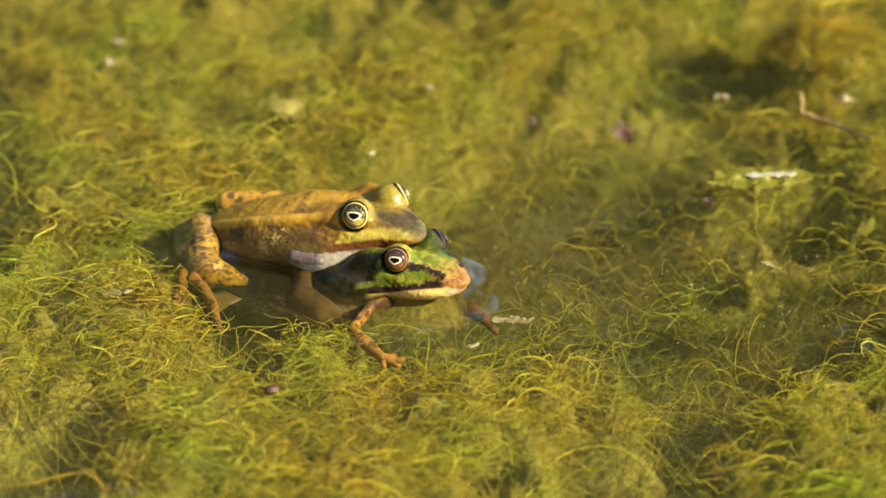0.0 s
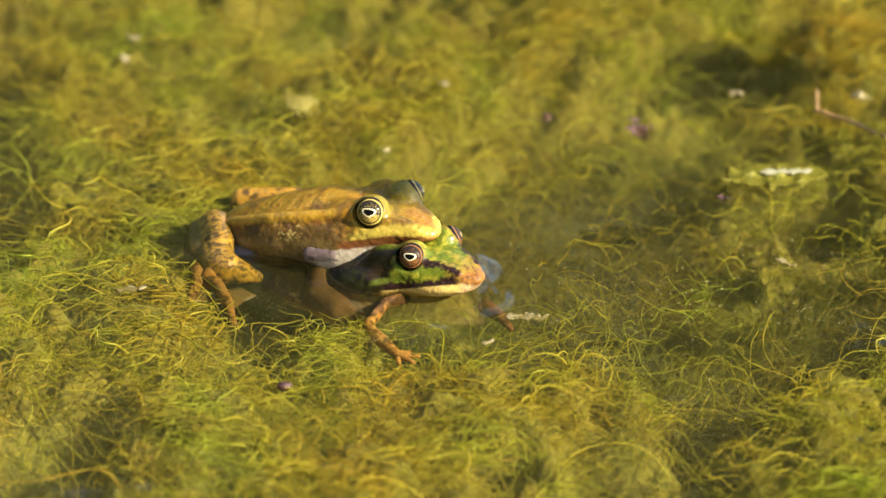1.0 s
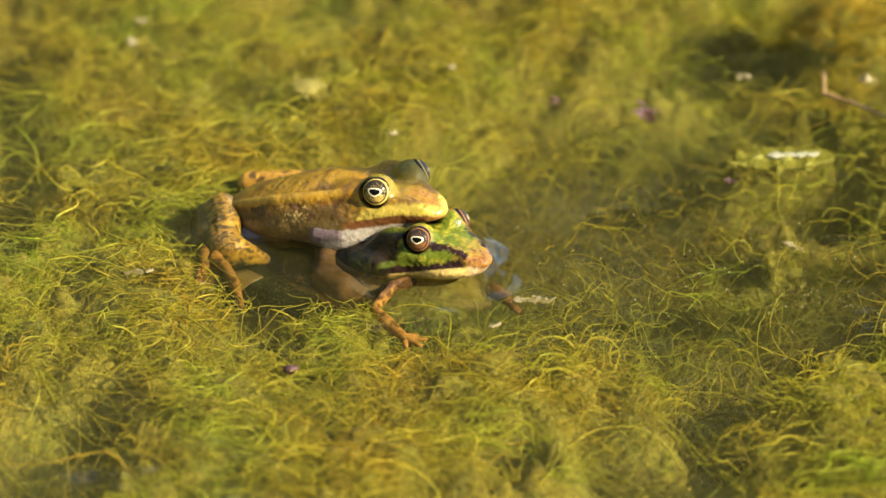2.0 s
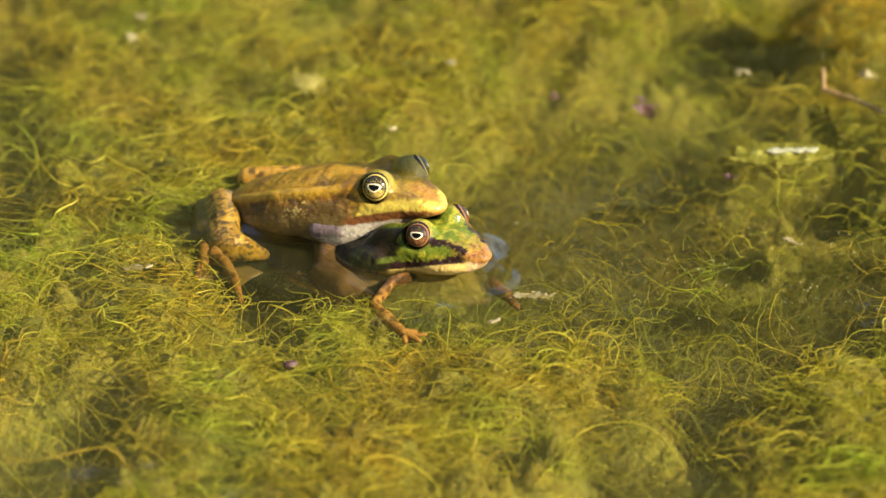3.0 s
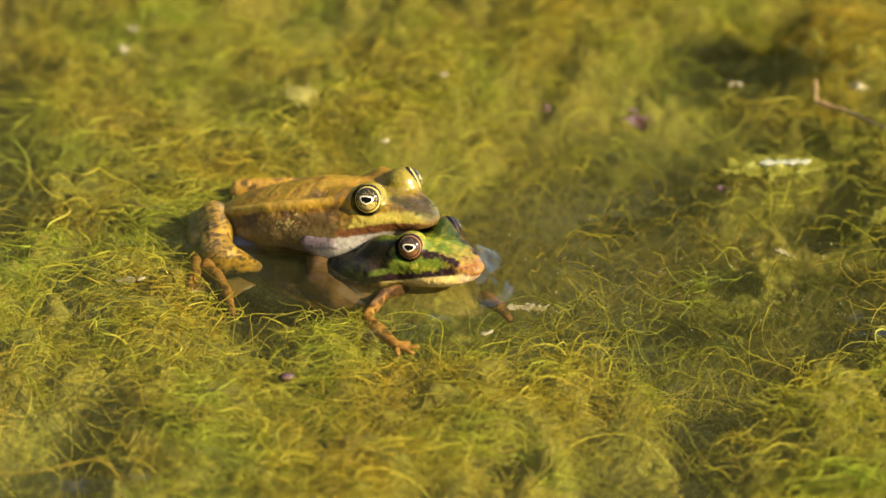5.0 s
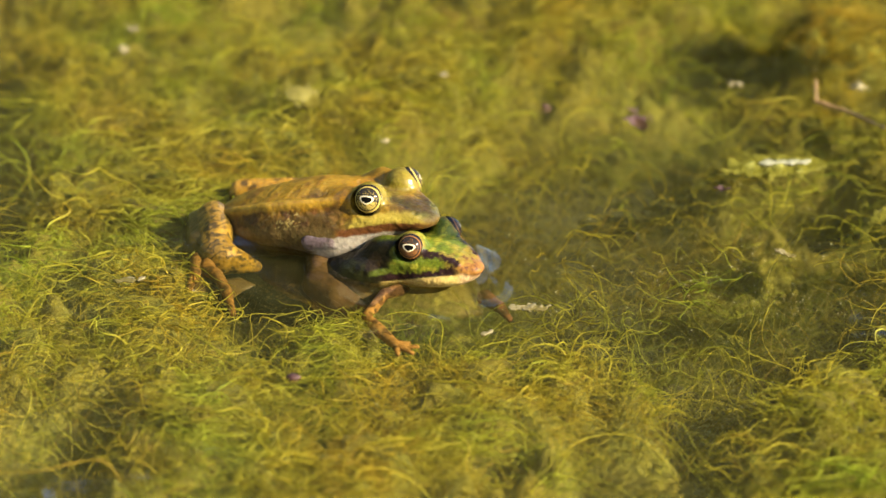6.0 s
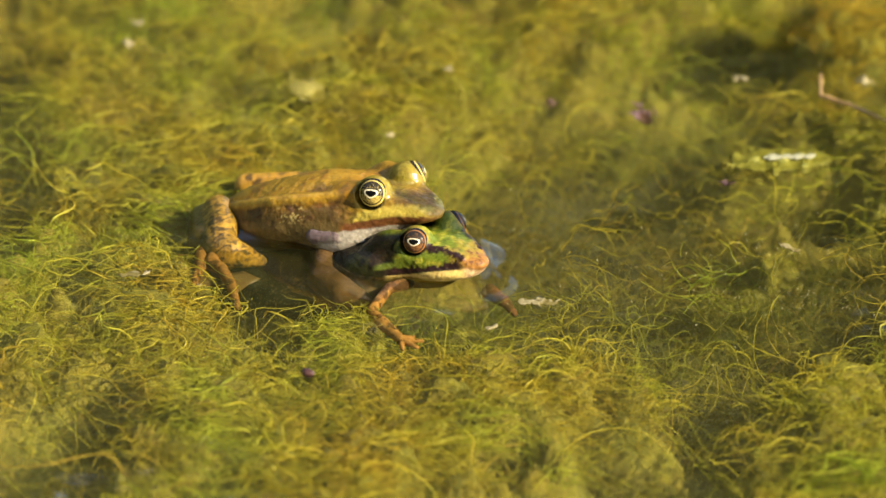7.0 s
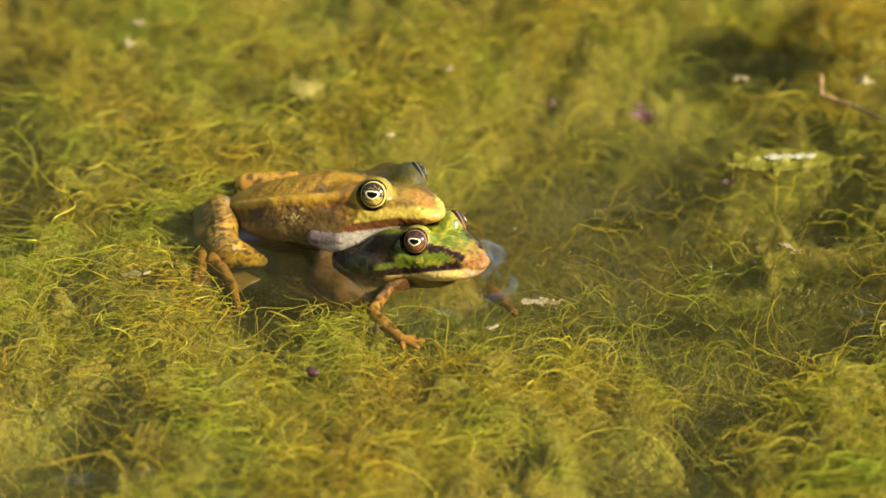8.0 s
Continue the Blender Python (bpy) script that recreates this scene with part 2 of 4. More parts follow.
def frog_solid(eye_y, skull, snout, jaw, trunk, folds, lid):
    """The distance function of a frog's head and trunk."""
    warts, lumps = waves(17, 1.9, 24), waves(18, 5.5)

    def shape(p):
        s = blend(ball(p, *skull), ball(p, *snout), 4.0)
        s = blend(s, ball(p, *jaw), 1.5)
        body = None
        for b in trunk:
            d = ball(p, *b)
            body = d if body is None else blend(body, d, 6.0)
        s = blend(s, body, 3.5)
        x, y, z = p[..., 0], p[..., 1], p[..., 2]
        s = s + 0.07 * warts(x, y, z) * (0.25 + 0.75 * soft(z, -9.5, -7)) + 0.06 * lumps(x, y, z) * soft(-x, -4, 6)
        if folds:
            s = blend(s, chain(p, folds), 1.6)
        for side in (-1, 1):
            s = blend(s, ball(p, (-0.2, side * (eye_y - 0.9), -0.1), (lid * 1.03, lid, lid * 0.98)), 1.1)
            # temple behind the eye
            s = blend(s, ball(p, (-7.0, side * (eye_y + 0.7), -2.9), (7.0, 3.3, 4.0), -side * 4, 16), 2.6)
            # brow running to the nostril
            s = blend(s, limb(p, (2.5, side * (eye_y - 1.0), -0.9), 1.2, (12.5, side * 3.3, -2.0), 0.8), 1.6)
            # socket that leaves a rim round the eye
            socket = np.linalg.norm(p - np.array((0.2, side * (eye_y + 1.7), 0.3)), axis=-1) - lid * 0.86
            s = np.maximum(s, -socket)
            # nostril pit
            pit = np.linalg.norm(p - np.array((12.4, side * 3.3, -0.9)), axis=-1) - 0.75
            s = np.maximum(s, -pit)
        return s
    return shape


def slant(x, y, z):
    """Two coordinates lined up with the camera's view, mirrored on both sides: across, and up."""
    ay = np.abs(y)
    return 0.743 * x - 0.669 * ay, z - 0.313 * x - 0.347 * ay


def limb_mesh(name, rods, material, colour, step=0.4, fillet=1.5, seed=3, bands=0.0, tint=None):
    """Joined rods in one skin, mottled, with dark bars across where bands is above zero."""
    pts = np.array([q for a, ra, b, rb in rods for q in (a, b)])
    r = max(max(x[1], x[3]) for x in rods) + 1.2
    runs, rough = [[rods[0]]], waves(seed + 5, 1.7)
    for rod in rods[1:]:
        if rod[0] == runs[-1][-1][2]:
            runs[-1].append(rod)
        else:
            runs.append([rod])

    def shape(p):
        s = chain(p, runs[0])
        for run in runs[1:]:
            s = blend(s, chain(p, run), fillet)
        return s + 0.05 * rough(p[..., 0], p[..., 1], p[..., 2])
    v, f = carve(shape, pts.min(0) - r, pts.max(0) + r, step)
    me = mesh_from(name, v, f, material)
    spots = waves(seed, 5.0)(*v.T) + 0.5 * waves(seed + 1, 2.0)(*v.T)
    c = np.tile(np.array(colour), (len(v), 1))
    c = lay(c, np.array(colour) * 1.35, soft(waves(seed + 2, 2.4)(*v.T), 0.1, 0.8) * 0.6)
    c = lay(c, (0.05, 0.032, 0.012), soft(spots, 0.6, 0.95) * (0.4 if bands else 0.8))
    if bands:
        a, b = np.array(rods[0][0], float), np.array(rods[-1][2], float)
        along = (v - a) @ (b - a) / np.linalg.norm(b - a)
        c = lay(c, (0.04, 0.03, 0.012), soft(np.cos(along * 6.28 / bands + 3.0 * spots), 0.1, 0.8) * 0.85)
    if tint:
        c = tint(v, c)
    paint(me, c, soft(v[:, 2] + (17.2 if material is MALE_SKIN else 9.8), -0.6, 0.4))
    return me


def sheet(name, outline, thick, material):
    """A thin web stretched over an outline of corners, with a sagging free edge."""
    bm = bmesh.new()
    vs = [bm.verts.new(Vector(q) * MM) for q in outline]
    bm.faces.new(vs)
    bmesh.ops.triangulate(bm, faces=bm.faces[:])
    bmesh.ops.subdivide_edges(bm, edges=bm.edges[:], cuts=3, use_grid_fill=True, smooth=0.15)
    bmesh.ops.solidify(bm, geom=bm.faces[:], thickness=thick * MM)
    me = bpy.data.meshes.new(name)
    bm.to_mesh(me)
    bm.free()
    for q in me.polygons:
        q.use_smooth = True
    me.materials.append(material)
    return me


def local(places, at):
    """World places in millimetres seen from a pose."""
    inv = at.inverted()
    return [tuple((inv @ (Vector(q) * MM)) / MM) for q in places]


def rods_in(at, chain):
    """Rods through a chain of (place, radius), in the space of a pose."""
    pl = local([c[0] for c in chain], at)
    return [(pl[i], chain[i][1], pl[i + 1], chain[i + 1][1]) for i in range(len(chain) - 1)]


MALE_AT = pose(-12.5 * MM, 4.8 * MM, 17.2 * MM, 0, 0, -42)
FEMALE_AT = pose(-2.0 * MM, -7.7 * MM, 9.8 * MM, 0, 0, -42)


def ridge(shape, chain, radius):
    """Rods along a chain of places, each first pulled onto the surface of a shape."""
    q = np.array(chain, float)
    e = 0.05 * np.eye(3)
    for _ in range(12):
        d = shape(q)
        g = np.stack([(shape(q + e[i]) - shape(q - e[i])) / 0.1 for i in range(3)], -1)
        g /= np.linalg.norm(g, axis=-1, keepdims=True) + 1e-9
        q = q - 0.8 * d[:, None] * g
    n = len(q)
    r = [radius * (0.6 + 0.4 * math.sin(math.pi * i / (n - 1))) for i in range(n)]
    return [(tuple(q[i]), r[i], tuple(q[i + 1]), r[i + 1]) for i in range(n - 1)]


MALE_FOLDS = []
MALE_SHAPE, FEMALE_SHAPE = [], []


def make_male():
    frog = tagged(new("frog"), "yellow-brown male frog clasping the green frog, half out of water", "frog", "mating frogs")
    frog.matrix_world = MALE_AT
    shape = frog_solid(
        6.9,
        ((-4, 0, -5.6), (14, 11.2, 5.3), 0, 8),
        ((6.3, 0, -4.1), (10.2, 6.3, 3.3), 0, 5),
        ((-4.5, -0.5, -10.0), (14.5, 11.0, 4.8), 0, 20),
        [((-8.5, -7.0, -13.6), (10, 8.2, 5.0), 8, 22), ((-8.5, 6.0, -13.6), (10, 8.0, 4.8), -8, 22), ((-13, -3, -9.5), (13, 12.0, 8.5), 10, 22), ((-26, -6.2, -12.8), (18, 13.4, 9.0), 12, 24), ((-39, -8.5, -18.0), (11, 9, 7.6), 12, 20)],
        MALE_FOLDS,
        4.5)
    for side_y in ((-8.2, -11, -13.2, -15.2, -16.4, -16.8, -16.4, -15), (7.6, 8, 7.8, 6.6, 4.8, 2.6, 0, -3)):
        MALE_FOLDS.extend(ridge(shape, list(zip((-4, -9, -14, -20, -26, -32, -38, -44), side_y, (-1, -2, -3, -4.6, -6.4, -8.6, -11.4, -15))), 1.15 if side_y[0] < 0 else 0.6))
    MALE_SHAPE.append(shape)
    v, f = carve(shape, (-56, -26, -30), (20, 16, 7), 0.42)
    me = mesh_from("body", v, f, MALE_SKIN)
    x, y, z = v.T
    ay = np.abs(y)
    big, mid, small, tiny = waves(11, 9)(x, y, z), waves(12, 4)(x, y, z), waves(13, 1.8)(x, y, z), waves(14, 0.9, 30)(x, y, z)
    back = z + 0.38 * np.maximum(0, -x - 6)
    c = np.tile(np.array((0.33, 0.165, 0.010)), (len(v), 1))
    c = lay(c, (0.12, 0.075, 0.017), soft(-back, 1.0, 4.0) * soft(-x, 2, 6))
    c = lay(c, (0.06, 0.035, 0.012), soft(-np.hypot(x + 12, (z + 7) * 0.8) + mid, -5, -1.5) * (y < 0) * 0.25)
    c = lay(c, (0.25, 0.15, 0.02), soft(mid + 0.5 * small, 0.3, 1.0) * 0.4)
    c = lay(c, (0.09, 0.05, 0.02), soft(big + 0.7 * mid, 0.55, 0.9) * soft(-x, 4, 9) * 0.5)
    c = lay(c, (0.10, 0.07, 0.02), soft(tiny + 0.5 * small, 0.6, 1.1) * 0.5)
    # pale granules on the flank
    u, w = slant(x, y, z)
    # near flank darkened downwards, its rounding shade put into the colour
    c = lay(c, (0.085, 0.055, 0.016), soft(-w + 0.8 * mid, 3.0, 8.5) * soft(-u, 10, 15) * (y < 0) * 0.75)
    c = lay(c, (0.15, 0.055, 0.012), soft(mid + 0.6 * small, 0.25, 0.8) * soft(-u, 12, 16) * soft(-w, 1.5, 4.0) * (y < 0) * 0.6)
    patch = soft(-np.hypot(u + 25.9, w + 7.6) + mid, -5.5, -2.5) * (y < 0)
    c = lay(c, (0.46, 0.36, 0.12), soft(small * 0.7 + tiny, 0.5, 0.9) * patch * 0.8)
    for su, sw, sr in ((-25.5, -5.6, 1.7), (-34.5, -7.4, 1.6), (-13.0, -3.0, 1.5), (-18, -1.0, 2.2), (-30, -12, 1.6), (-38, -10.5, 1.8), (-21, -9.5, 1.3), (-28, -3.2, 1.4), (-40, -5.5, 1.5)):
        c = lay(c, (0.06, 0.03, 0.014), soft(-np.hypot(u - su, (w - sw) * 1.2) + 0.5 * small, -sr - 0.4, -sr + 0.3) * (y < 0) * 0.75)
    c = lay(c, (0.15, 0.108, 0.035), soft(-w + 0.8 * mid, 9.0, 12.0) * soft(-u, 12, 16) * 0.75)
    c = lay(c, (0.42, 0.27, 0.022), soft(back + 0.5 * big, 0.5, 2.5) * soft(-x, 4, 10) * soft(-big - 0.7 * mid, -0.6, -0.2) * 0.45)
    # pale belly
    c = lay(c, (0.42, 0.38, 0.26), soft(-back, 10.5, 13.5) * soft(-x, 12, 16) * 0.35)
    # green-gold head
    head = soft(x, -6, 0)
    c = lay(c, (0.27, 0.185, 0.018), head * 0.9)
    c = lay(c, (0.30, 0.14, 0.02), head * soft(-ay + 0.6 * mid, -3.6, -1.6) * soft(x, 3, 8) * 0.85)
    c = lay(c, (0.13, 0.10, 0.018), head * soft(-ay + 0.5 * mid, -4.4, -2.4) * soft(-x, -6, -2) * soft(x, -8, -4) * 0.7)
    c = lay(c, (0.12, 0.06, 0.014), soft(-np.abs(z + 1.2 - 0.12 * (x - 4) + 0.3 * mid), -1.5, -0.5) * soft(x, 3, 5) * soft(-x, -12, -10) * (ay > 3) * 0.8)
    c = lay(c, (0.13, 0.08, 0.014), head * soft(mid + 0.7 * small, 0.3, 0.9) * 0.4)
    c = lay(c, (0.33, 0.21, 0.022), head * soft(-mid - 0.7 * small, 0.3, 1.0) * 0.6)
    c = lay(c, (0.20, 0.17, 0.014), soft(-np.hypot(x, ay - 6.2), -5.6, -4.0) * soft(z, -2.0, 0.5) * 0.7)
    # lip stripes under the eye
    u, w = slant(x, y, z)
    light = np.interp(u, (-13, -10.9, -6.6, 0.5, 9, 14), (-11.2, -10.4, -9.0, -7.6, -8.0, -8.6)) + 0.2 * mid
    brown = np.interp(u, (-13, -6.6, 0.5, 9, 14), (-12.2, -11.4, -10.3, -10.5, -11.0)) + 0.15 * mid
    front = soft(x, -15, -11)
    c = lay(c, (0.24, 0.19, 0.02), front * soft(-w, -light - 1.2, -light) * soft(x, -3, 1) * 0.7)
    c = lay(c, (0.43, 0.34, 0.055), front * soft(w, light - 1.8, light - 1.2) * soft(-w, -light - 2.8, -light - 1.0) * soft(u, -12, -9))
    c = lay(c, (0.13, 0.05, 0.014), front * soft(-w, -brown - 1.7, -brown - 1.2) * soft(u, -14, -12))
    c = lay(c, (0.40, 0.20, 0.05), soft(u, 5, 9) * soft(-w, -brown - 0.8, -brown) * 0.8)
    c = lay(c, (0.40, 0.36, 0.29), soft(x, -17, -13) * soft(-w, -brown + 0.6, -brown + 1.1) * soft(u, -20, -17))
    c = lay(c, (0.40, 0.20, 0.05), soft(x, 13.5, 16.5) * 0.6)
    # eardrum
    ear = np.hypot(u + 12.4, w + 7.6) / 3.0 + 0.10 * small
    c = lay(c, (0.08, 0.045, 0.014), soft(-np.abs(ear - 1), -0.25, -0.1) * (ay > 6) * 0.7)
    c = lay(c, (0.20, 0.11, 0.03), soft(-ear, -0.85, -0.7) * (ay > 6) * soft(small, -0.5, 0.4) * 0.8)
    # dark rim of the eyelids
    c = lay(c, (0.05, 0.04, 0.012), soft(-np.linalg.norm(np.stack([x - 0.3, ay - 6.9, z - 0.3], -1), axis=-1), -4.7, -4.25) * soft(ay, 6.8, 7.8) * 0.75)
    # bright folds along the back
    for a, ra, b, rb in MALE_FOLDS:
        c = lay(c, (0.56, 0.34, 0.035), soft(-limb(v, a, ra, b, rb), -0.8, 0.1) * 0.65)
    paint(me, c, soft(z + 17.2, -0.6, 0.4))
    put("body", me, frog)
    for side in (-1, 1):
        eye = put("eye", eyeball(3.95, (0.42, side * 0.78, 0.36), (0.35, 0.26, 0.06), 21), frog, "golden eye with a dark flat pupil")
        eye.location = Vector((0.3, side * 6.9, 0.3)) * MM
    # clasping forelegs
    put("foreleg", limb_mesh("foreleg", rods_in(MALE_AT, [((-29, 3, -1.0), 4.0), ((-29.6, -6, -4.0), 4.2), ((-25, -12.5, -4.6), 3.9), ((-19, -15, -7.0), 2.8)]), MALE_SKIN, (0.085, 0.05, 0.018), seed=31), frog)
    put("foreleg", limb_mesh("foreleg", rods_in(MALE_AT, [((-8, 20, 3), 4.2), ((4, 18, -4), 3.5), ((6, 6, -5), 2.4)]), MALE_SKIN, (0.32, 0.19, 0.06), seed=32), frog)
    # near hind leg: a bright shank, a thigh with its sunken dimness painted in, and a webbed foot
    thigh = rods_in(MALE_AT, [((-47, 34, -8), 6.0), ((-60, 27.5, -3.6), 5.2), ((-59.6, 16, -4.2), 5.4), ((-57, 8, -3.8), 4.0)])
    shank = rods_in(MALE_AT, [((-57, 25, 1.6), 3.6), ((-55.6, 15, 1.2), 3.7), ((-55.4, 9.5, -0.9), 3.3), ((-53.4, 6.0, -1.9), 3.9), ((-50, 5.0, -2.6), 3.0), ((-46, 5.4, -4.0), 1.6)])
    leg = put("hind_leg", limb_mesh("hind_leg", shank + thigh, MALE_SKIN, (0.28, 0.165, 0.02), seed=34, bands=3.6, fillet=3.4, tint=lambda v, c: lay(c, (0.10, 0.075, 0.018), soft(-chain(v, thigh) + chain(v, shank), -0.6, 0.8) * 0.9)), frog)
    put("foot", limb_mesh("foot", rods_in(MALE_AT, [((-57, 7, -3.5), 2.6), ((-58.4, 2, -3.2), 2.0), ((-55.6, -1.5, -3.2), 1.6)]), MALE_SKIN, (0.23, 0.12, 0.03), seed=36, step=0.3), leg)
    for toe in ([((-60.8, 8, -3.4), 2.0), ((-61, 1, -3.4), 1.6), ((-62.4, -7, -4.2), 0.9)], [((-55.6, -1.5, -3.2), 1.6), ((-53, -10, -3.6), 1.4), ((-51, -22, -4.2), 0.8)]):
        put("toe", limb_mesh("toe", rods_in(MALE_AT, toe), MALE_SKIN, (0.23, 0.12, 0.03), seed=37, step=0.3), leg)
    put("web", sheet("web", local([(-59, 1, -4.0), (-61, 0, -4.2), (-62.4, -7, -4.8), (-60.2, -6.2, -5.6), (-57.4, -6.4, -5.6), (-54, -9, -5.0), (-55.6, -2, -4.2)], MALE_AT), 0.2, WEB), leg)
    put("web", sheet("web", local([(-55.4, -2, -4.4), (-53.2, -9, -4.8), (-52.2, -14, -5.2), (-51, -9, -5.8), (-48.8, -5.0, -5.8), (-45.8, -2.4, -5.4), (-50, 0.5, -4.6)], MALE_AT), 0.2, WEB), leg)
    put("hind_leg", limb_mesh("hind_leg", rods_in(MALE_AT, [((-46, 38, -5), 5.0), ((-50, 42, 0), 3.6), ((-37, 35, 4), 3.2)]), MALE_SKIN, (0.48, 0.26, 0.03), seed=38), frog)
    # slack folds of the vocal sacs behind the jaw
    for side in (-1, 1):
        rods = [((0, side * 10.8, -11.4), 1.0, (-6.5, side * 13.0, -11.7), 2.7), ((-6.5, side * 13.0, -11.7), 2.7, (-12.5, side * 14.6, -12.4), 2.8)]
        fold = limb_mesh("sac_fold", rods, MALE_SKIN, (0.17, 0.125, 0.13), seed=41, step=0.3, tint=lambda v, c: lay(lay(c, (0.17, 0.125, 0.13), np.full(len(v), 0.75)), (0.30, 0.27, 0.22), soft(-v[:, 2] + 0.3 * (v[:, 0] + 8) + 0.8 * waves(43, 3)(*v.T), 11.6, 13.4)))
        put("sac_fold", fold, frog, "slack grey-violet and white skin fold")
    sacs = []
    for side in (-1, 1):
        bm = bmesh.new()
        bmesh.ops.create_uvsphere(bm, u_segments=48, v_segments=32, radius=6.6 * MM)
        for q in bm.verts:
            d = q.co.normalized()
            q.co *= 1 + 0.05 * d.z - 0.03 * abs(d.x) + 0.01 * math.sin(d.x * 7 + d.z * 5)
        for q in bm.faces:
            q.smooth = True
        ball_me = bpy.data.meshes.new("vocal_sac")
        bm.to_mesh(ball_me)
        bm.free()
        ball_me.materials.append(SAC)
        sacs.append(put("vocal_sac", ball_me, frog, "white vocal sac, blown up when calling"))
    return frog, sacs


def make_female():
    frog = tagged(new("frog"), "bright green female frog with black markings, floating under the male", "frog", "mating frogs")
    frog.matrix_world = FEMALE_AT
    shape = frog_solid(
        6.7,
        ((-3, 0, -4.6), (13, 10.6, 4.9), 0, 8),
        ((6.6, 0, -3.7), (10.9, 5.6, 2.9), 0, 1),
        ((1.0, 0, -7.4), (14.8, 9.5, 3.7), 0, 8),
        [((-5, 1, -11.6), (11.0, 5.8, 4.2), 0, 4), ((-13, -3, -9.2), (13, 13.0, 6.2), 8, 12), ((-31, -9, -20), (21, 15.5, 9.5), 12, 14), ((-50, -13, -25), (12, 10, 8), 12, 10)],
        [((-4, -7.5, -1.5), 0.9, (-13, -10.5, -5), 1.0), ((-4, 7.5, -1.5), 0.9, (-14, 9, -5), 1.0)],
        4.0)
    FEMALE_SHAPE.append(shape)
    v, f = carve(shape, (-64, -32, -36), (20, 16, 6), 0.42)
    me = mesh_from("body", v, f, FEMALE_SKIN)
    x, y, z = v.T
    ay = np.abs(y)
    big, mid, small, tiny = waves(51, 8)(x, y, z), waves(52, 3.5)(x, y, z), waves(53, 1.5)(x, y, z), waves(54, 0.8, 30)(x, y, z)
    c = np.tile(np.array((0.115, 0.15, 0.012)), (len(v), 1))
    c = lay(c, (0.34, 0.32, 0.03), soft(mid + 0.4 * small, 0.0, 0.9) * 0.8)
    c = lay(c, (0.05, 0.08, 0.01), soft(tiny + small, 0.7, 1.2) * 0.6)
    c = lay(c, (0.30, 0.22, 0.04), soft(x + 0.8 * mid, 9, 13) * 0.8)
    c = lay(c, (0.24, 0.17, 0.025), soft(x + 2.0 * mid, 7, 12) * 0.7)
    c = lay(c, (0.27, 0.115, 0.03), soft(x + 1.2 * small, 12.5, 15.0) * 0.85)
    c = lay(c, (0.30, 0.18, 0.03), soft(-np.abs(ay - 6.2), -1.2, -0.3) * soft(z, 0.5, 1.6) * 0.6)
    # dark neck and flanks with dull green patches
    neck = soft(-x - 0.6 * mid + 0.1 * z, 1.5, 3.5) * soft(-z + 0.3 * x, -3.5, -2.2)
    c = lay(c, (0.009, 0.006, 0.004), neck * 0.97)
    c = lay(c, (0.05, 0.06, 0.012), neck * soft(-z + mid, 5.5, 7.0) * soft(-np.abs(x + 12 + small), -6.5, -3.0) * 0.3)
    c = lay(c, (0.10, 0.13, 0.014), soft(-np.abs(z + 6.9 - 0.28 * x - 1.9), -1.0, -0.4) * soft(x, -8, -6) * soft(-x, 1, 3) * 0.8)
    c = lay(c, (0.07, 0.026, 0.022), soft(small + 0.6 * tiny, 0.55, 0.85) * soft(x, 8.5, 11) * soft(z, -4.5, -2.5) * 0.75)
    # shade under the male put into the colour as a near-black rear
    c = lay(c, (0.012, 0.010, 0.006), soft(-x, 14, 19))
    # bar from the eye to the nostril
    side_v = np.stack([x, -ay, z], -1)
    bar = np.minimum(limb(side_v, (3.6, -7.2, -0.3), 0.8, (9.3, -5.0, 0.1), 1.15), limb(side_v, (11.2, -4.4, -0.7), 0.95, (12.8, -4.0, -1.5), 0.8)) + 0.35 * small + 0.2 * tiny
    c = lay(c, (0.022, 0.010, 0.008), soft(-bar, -0.4, 0.1))
    # ragged dark mouth stripe and cream chin
    u, w = slant(x, y, z)
    line = np.interp(u, (-14, -11.4, -4.3, 1.4, 7.1, 12), (-11.0, -10.8, -10.1, -9.5, -9.0, -9.9))
    edge = 0.5 * mid + 0.4 * small
    c = lay(c, (0.55, 0.41, 0.13), soft(-w, -line + 0.9, -line + 1.2) * soft(u, -13, -11) * soft(x, -12, -9))
    c = lay(c, (0.55, 0.38, 0.20), soft(-w, -line + 0.2, -line + 0.9) * soft(u, 6.5, 9.0))
    c = lay(c, (0.022, 0.010, 0.009), soft(w, line - 1.2, line - 0.8) * soft(-w - edge, -line - 1.0, -line - 0.4) * soft(-u - 0.5 * small, -8.0, -6.0) * soft(u, -13, -10))
    c = lay(c, (0.30, 0.19, 0.05), soft(tiny + 0.4 * small, 0.75, 1.15) * soft(-w, -line + 0.9, -line + 1.4) * 0.5)
    c = lay(c, (0.45, 0.28, 0.08), soft(-z, 9.0, 10.5) * soft(x, -12, -9) * soft(mid, -0.4, 0.6) * 0.5)
    # throat dulled below the waterline, the water's dimming put into the colour
    c = lay(c, (0.30, 0.21, 0.075), soft(-z, 10.0, 12.0) * soft(x, -14, -9))
    ear = np.hypot(x + 7.6, z + 4.4) / 2.5
    c = lay(c, (0.05, 0.03, 0.014), soft(-ear, -0.95, -0.8) * (ay > 6) * 0.4)
    c = lay(c, (0.03, 0.022, 0.01), soft(-np.linalg.norm(np.stack([x - 0.3, ay - 6.75, z - 0.25], -1), axis=-1), -4.25, -3.85) * soft(ay, 6.6, 7.6) * 0.8)
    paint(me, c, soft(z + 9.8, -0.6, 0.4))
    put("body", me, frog)
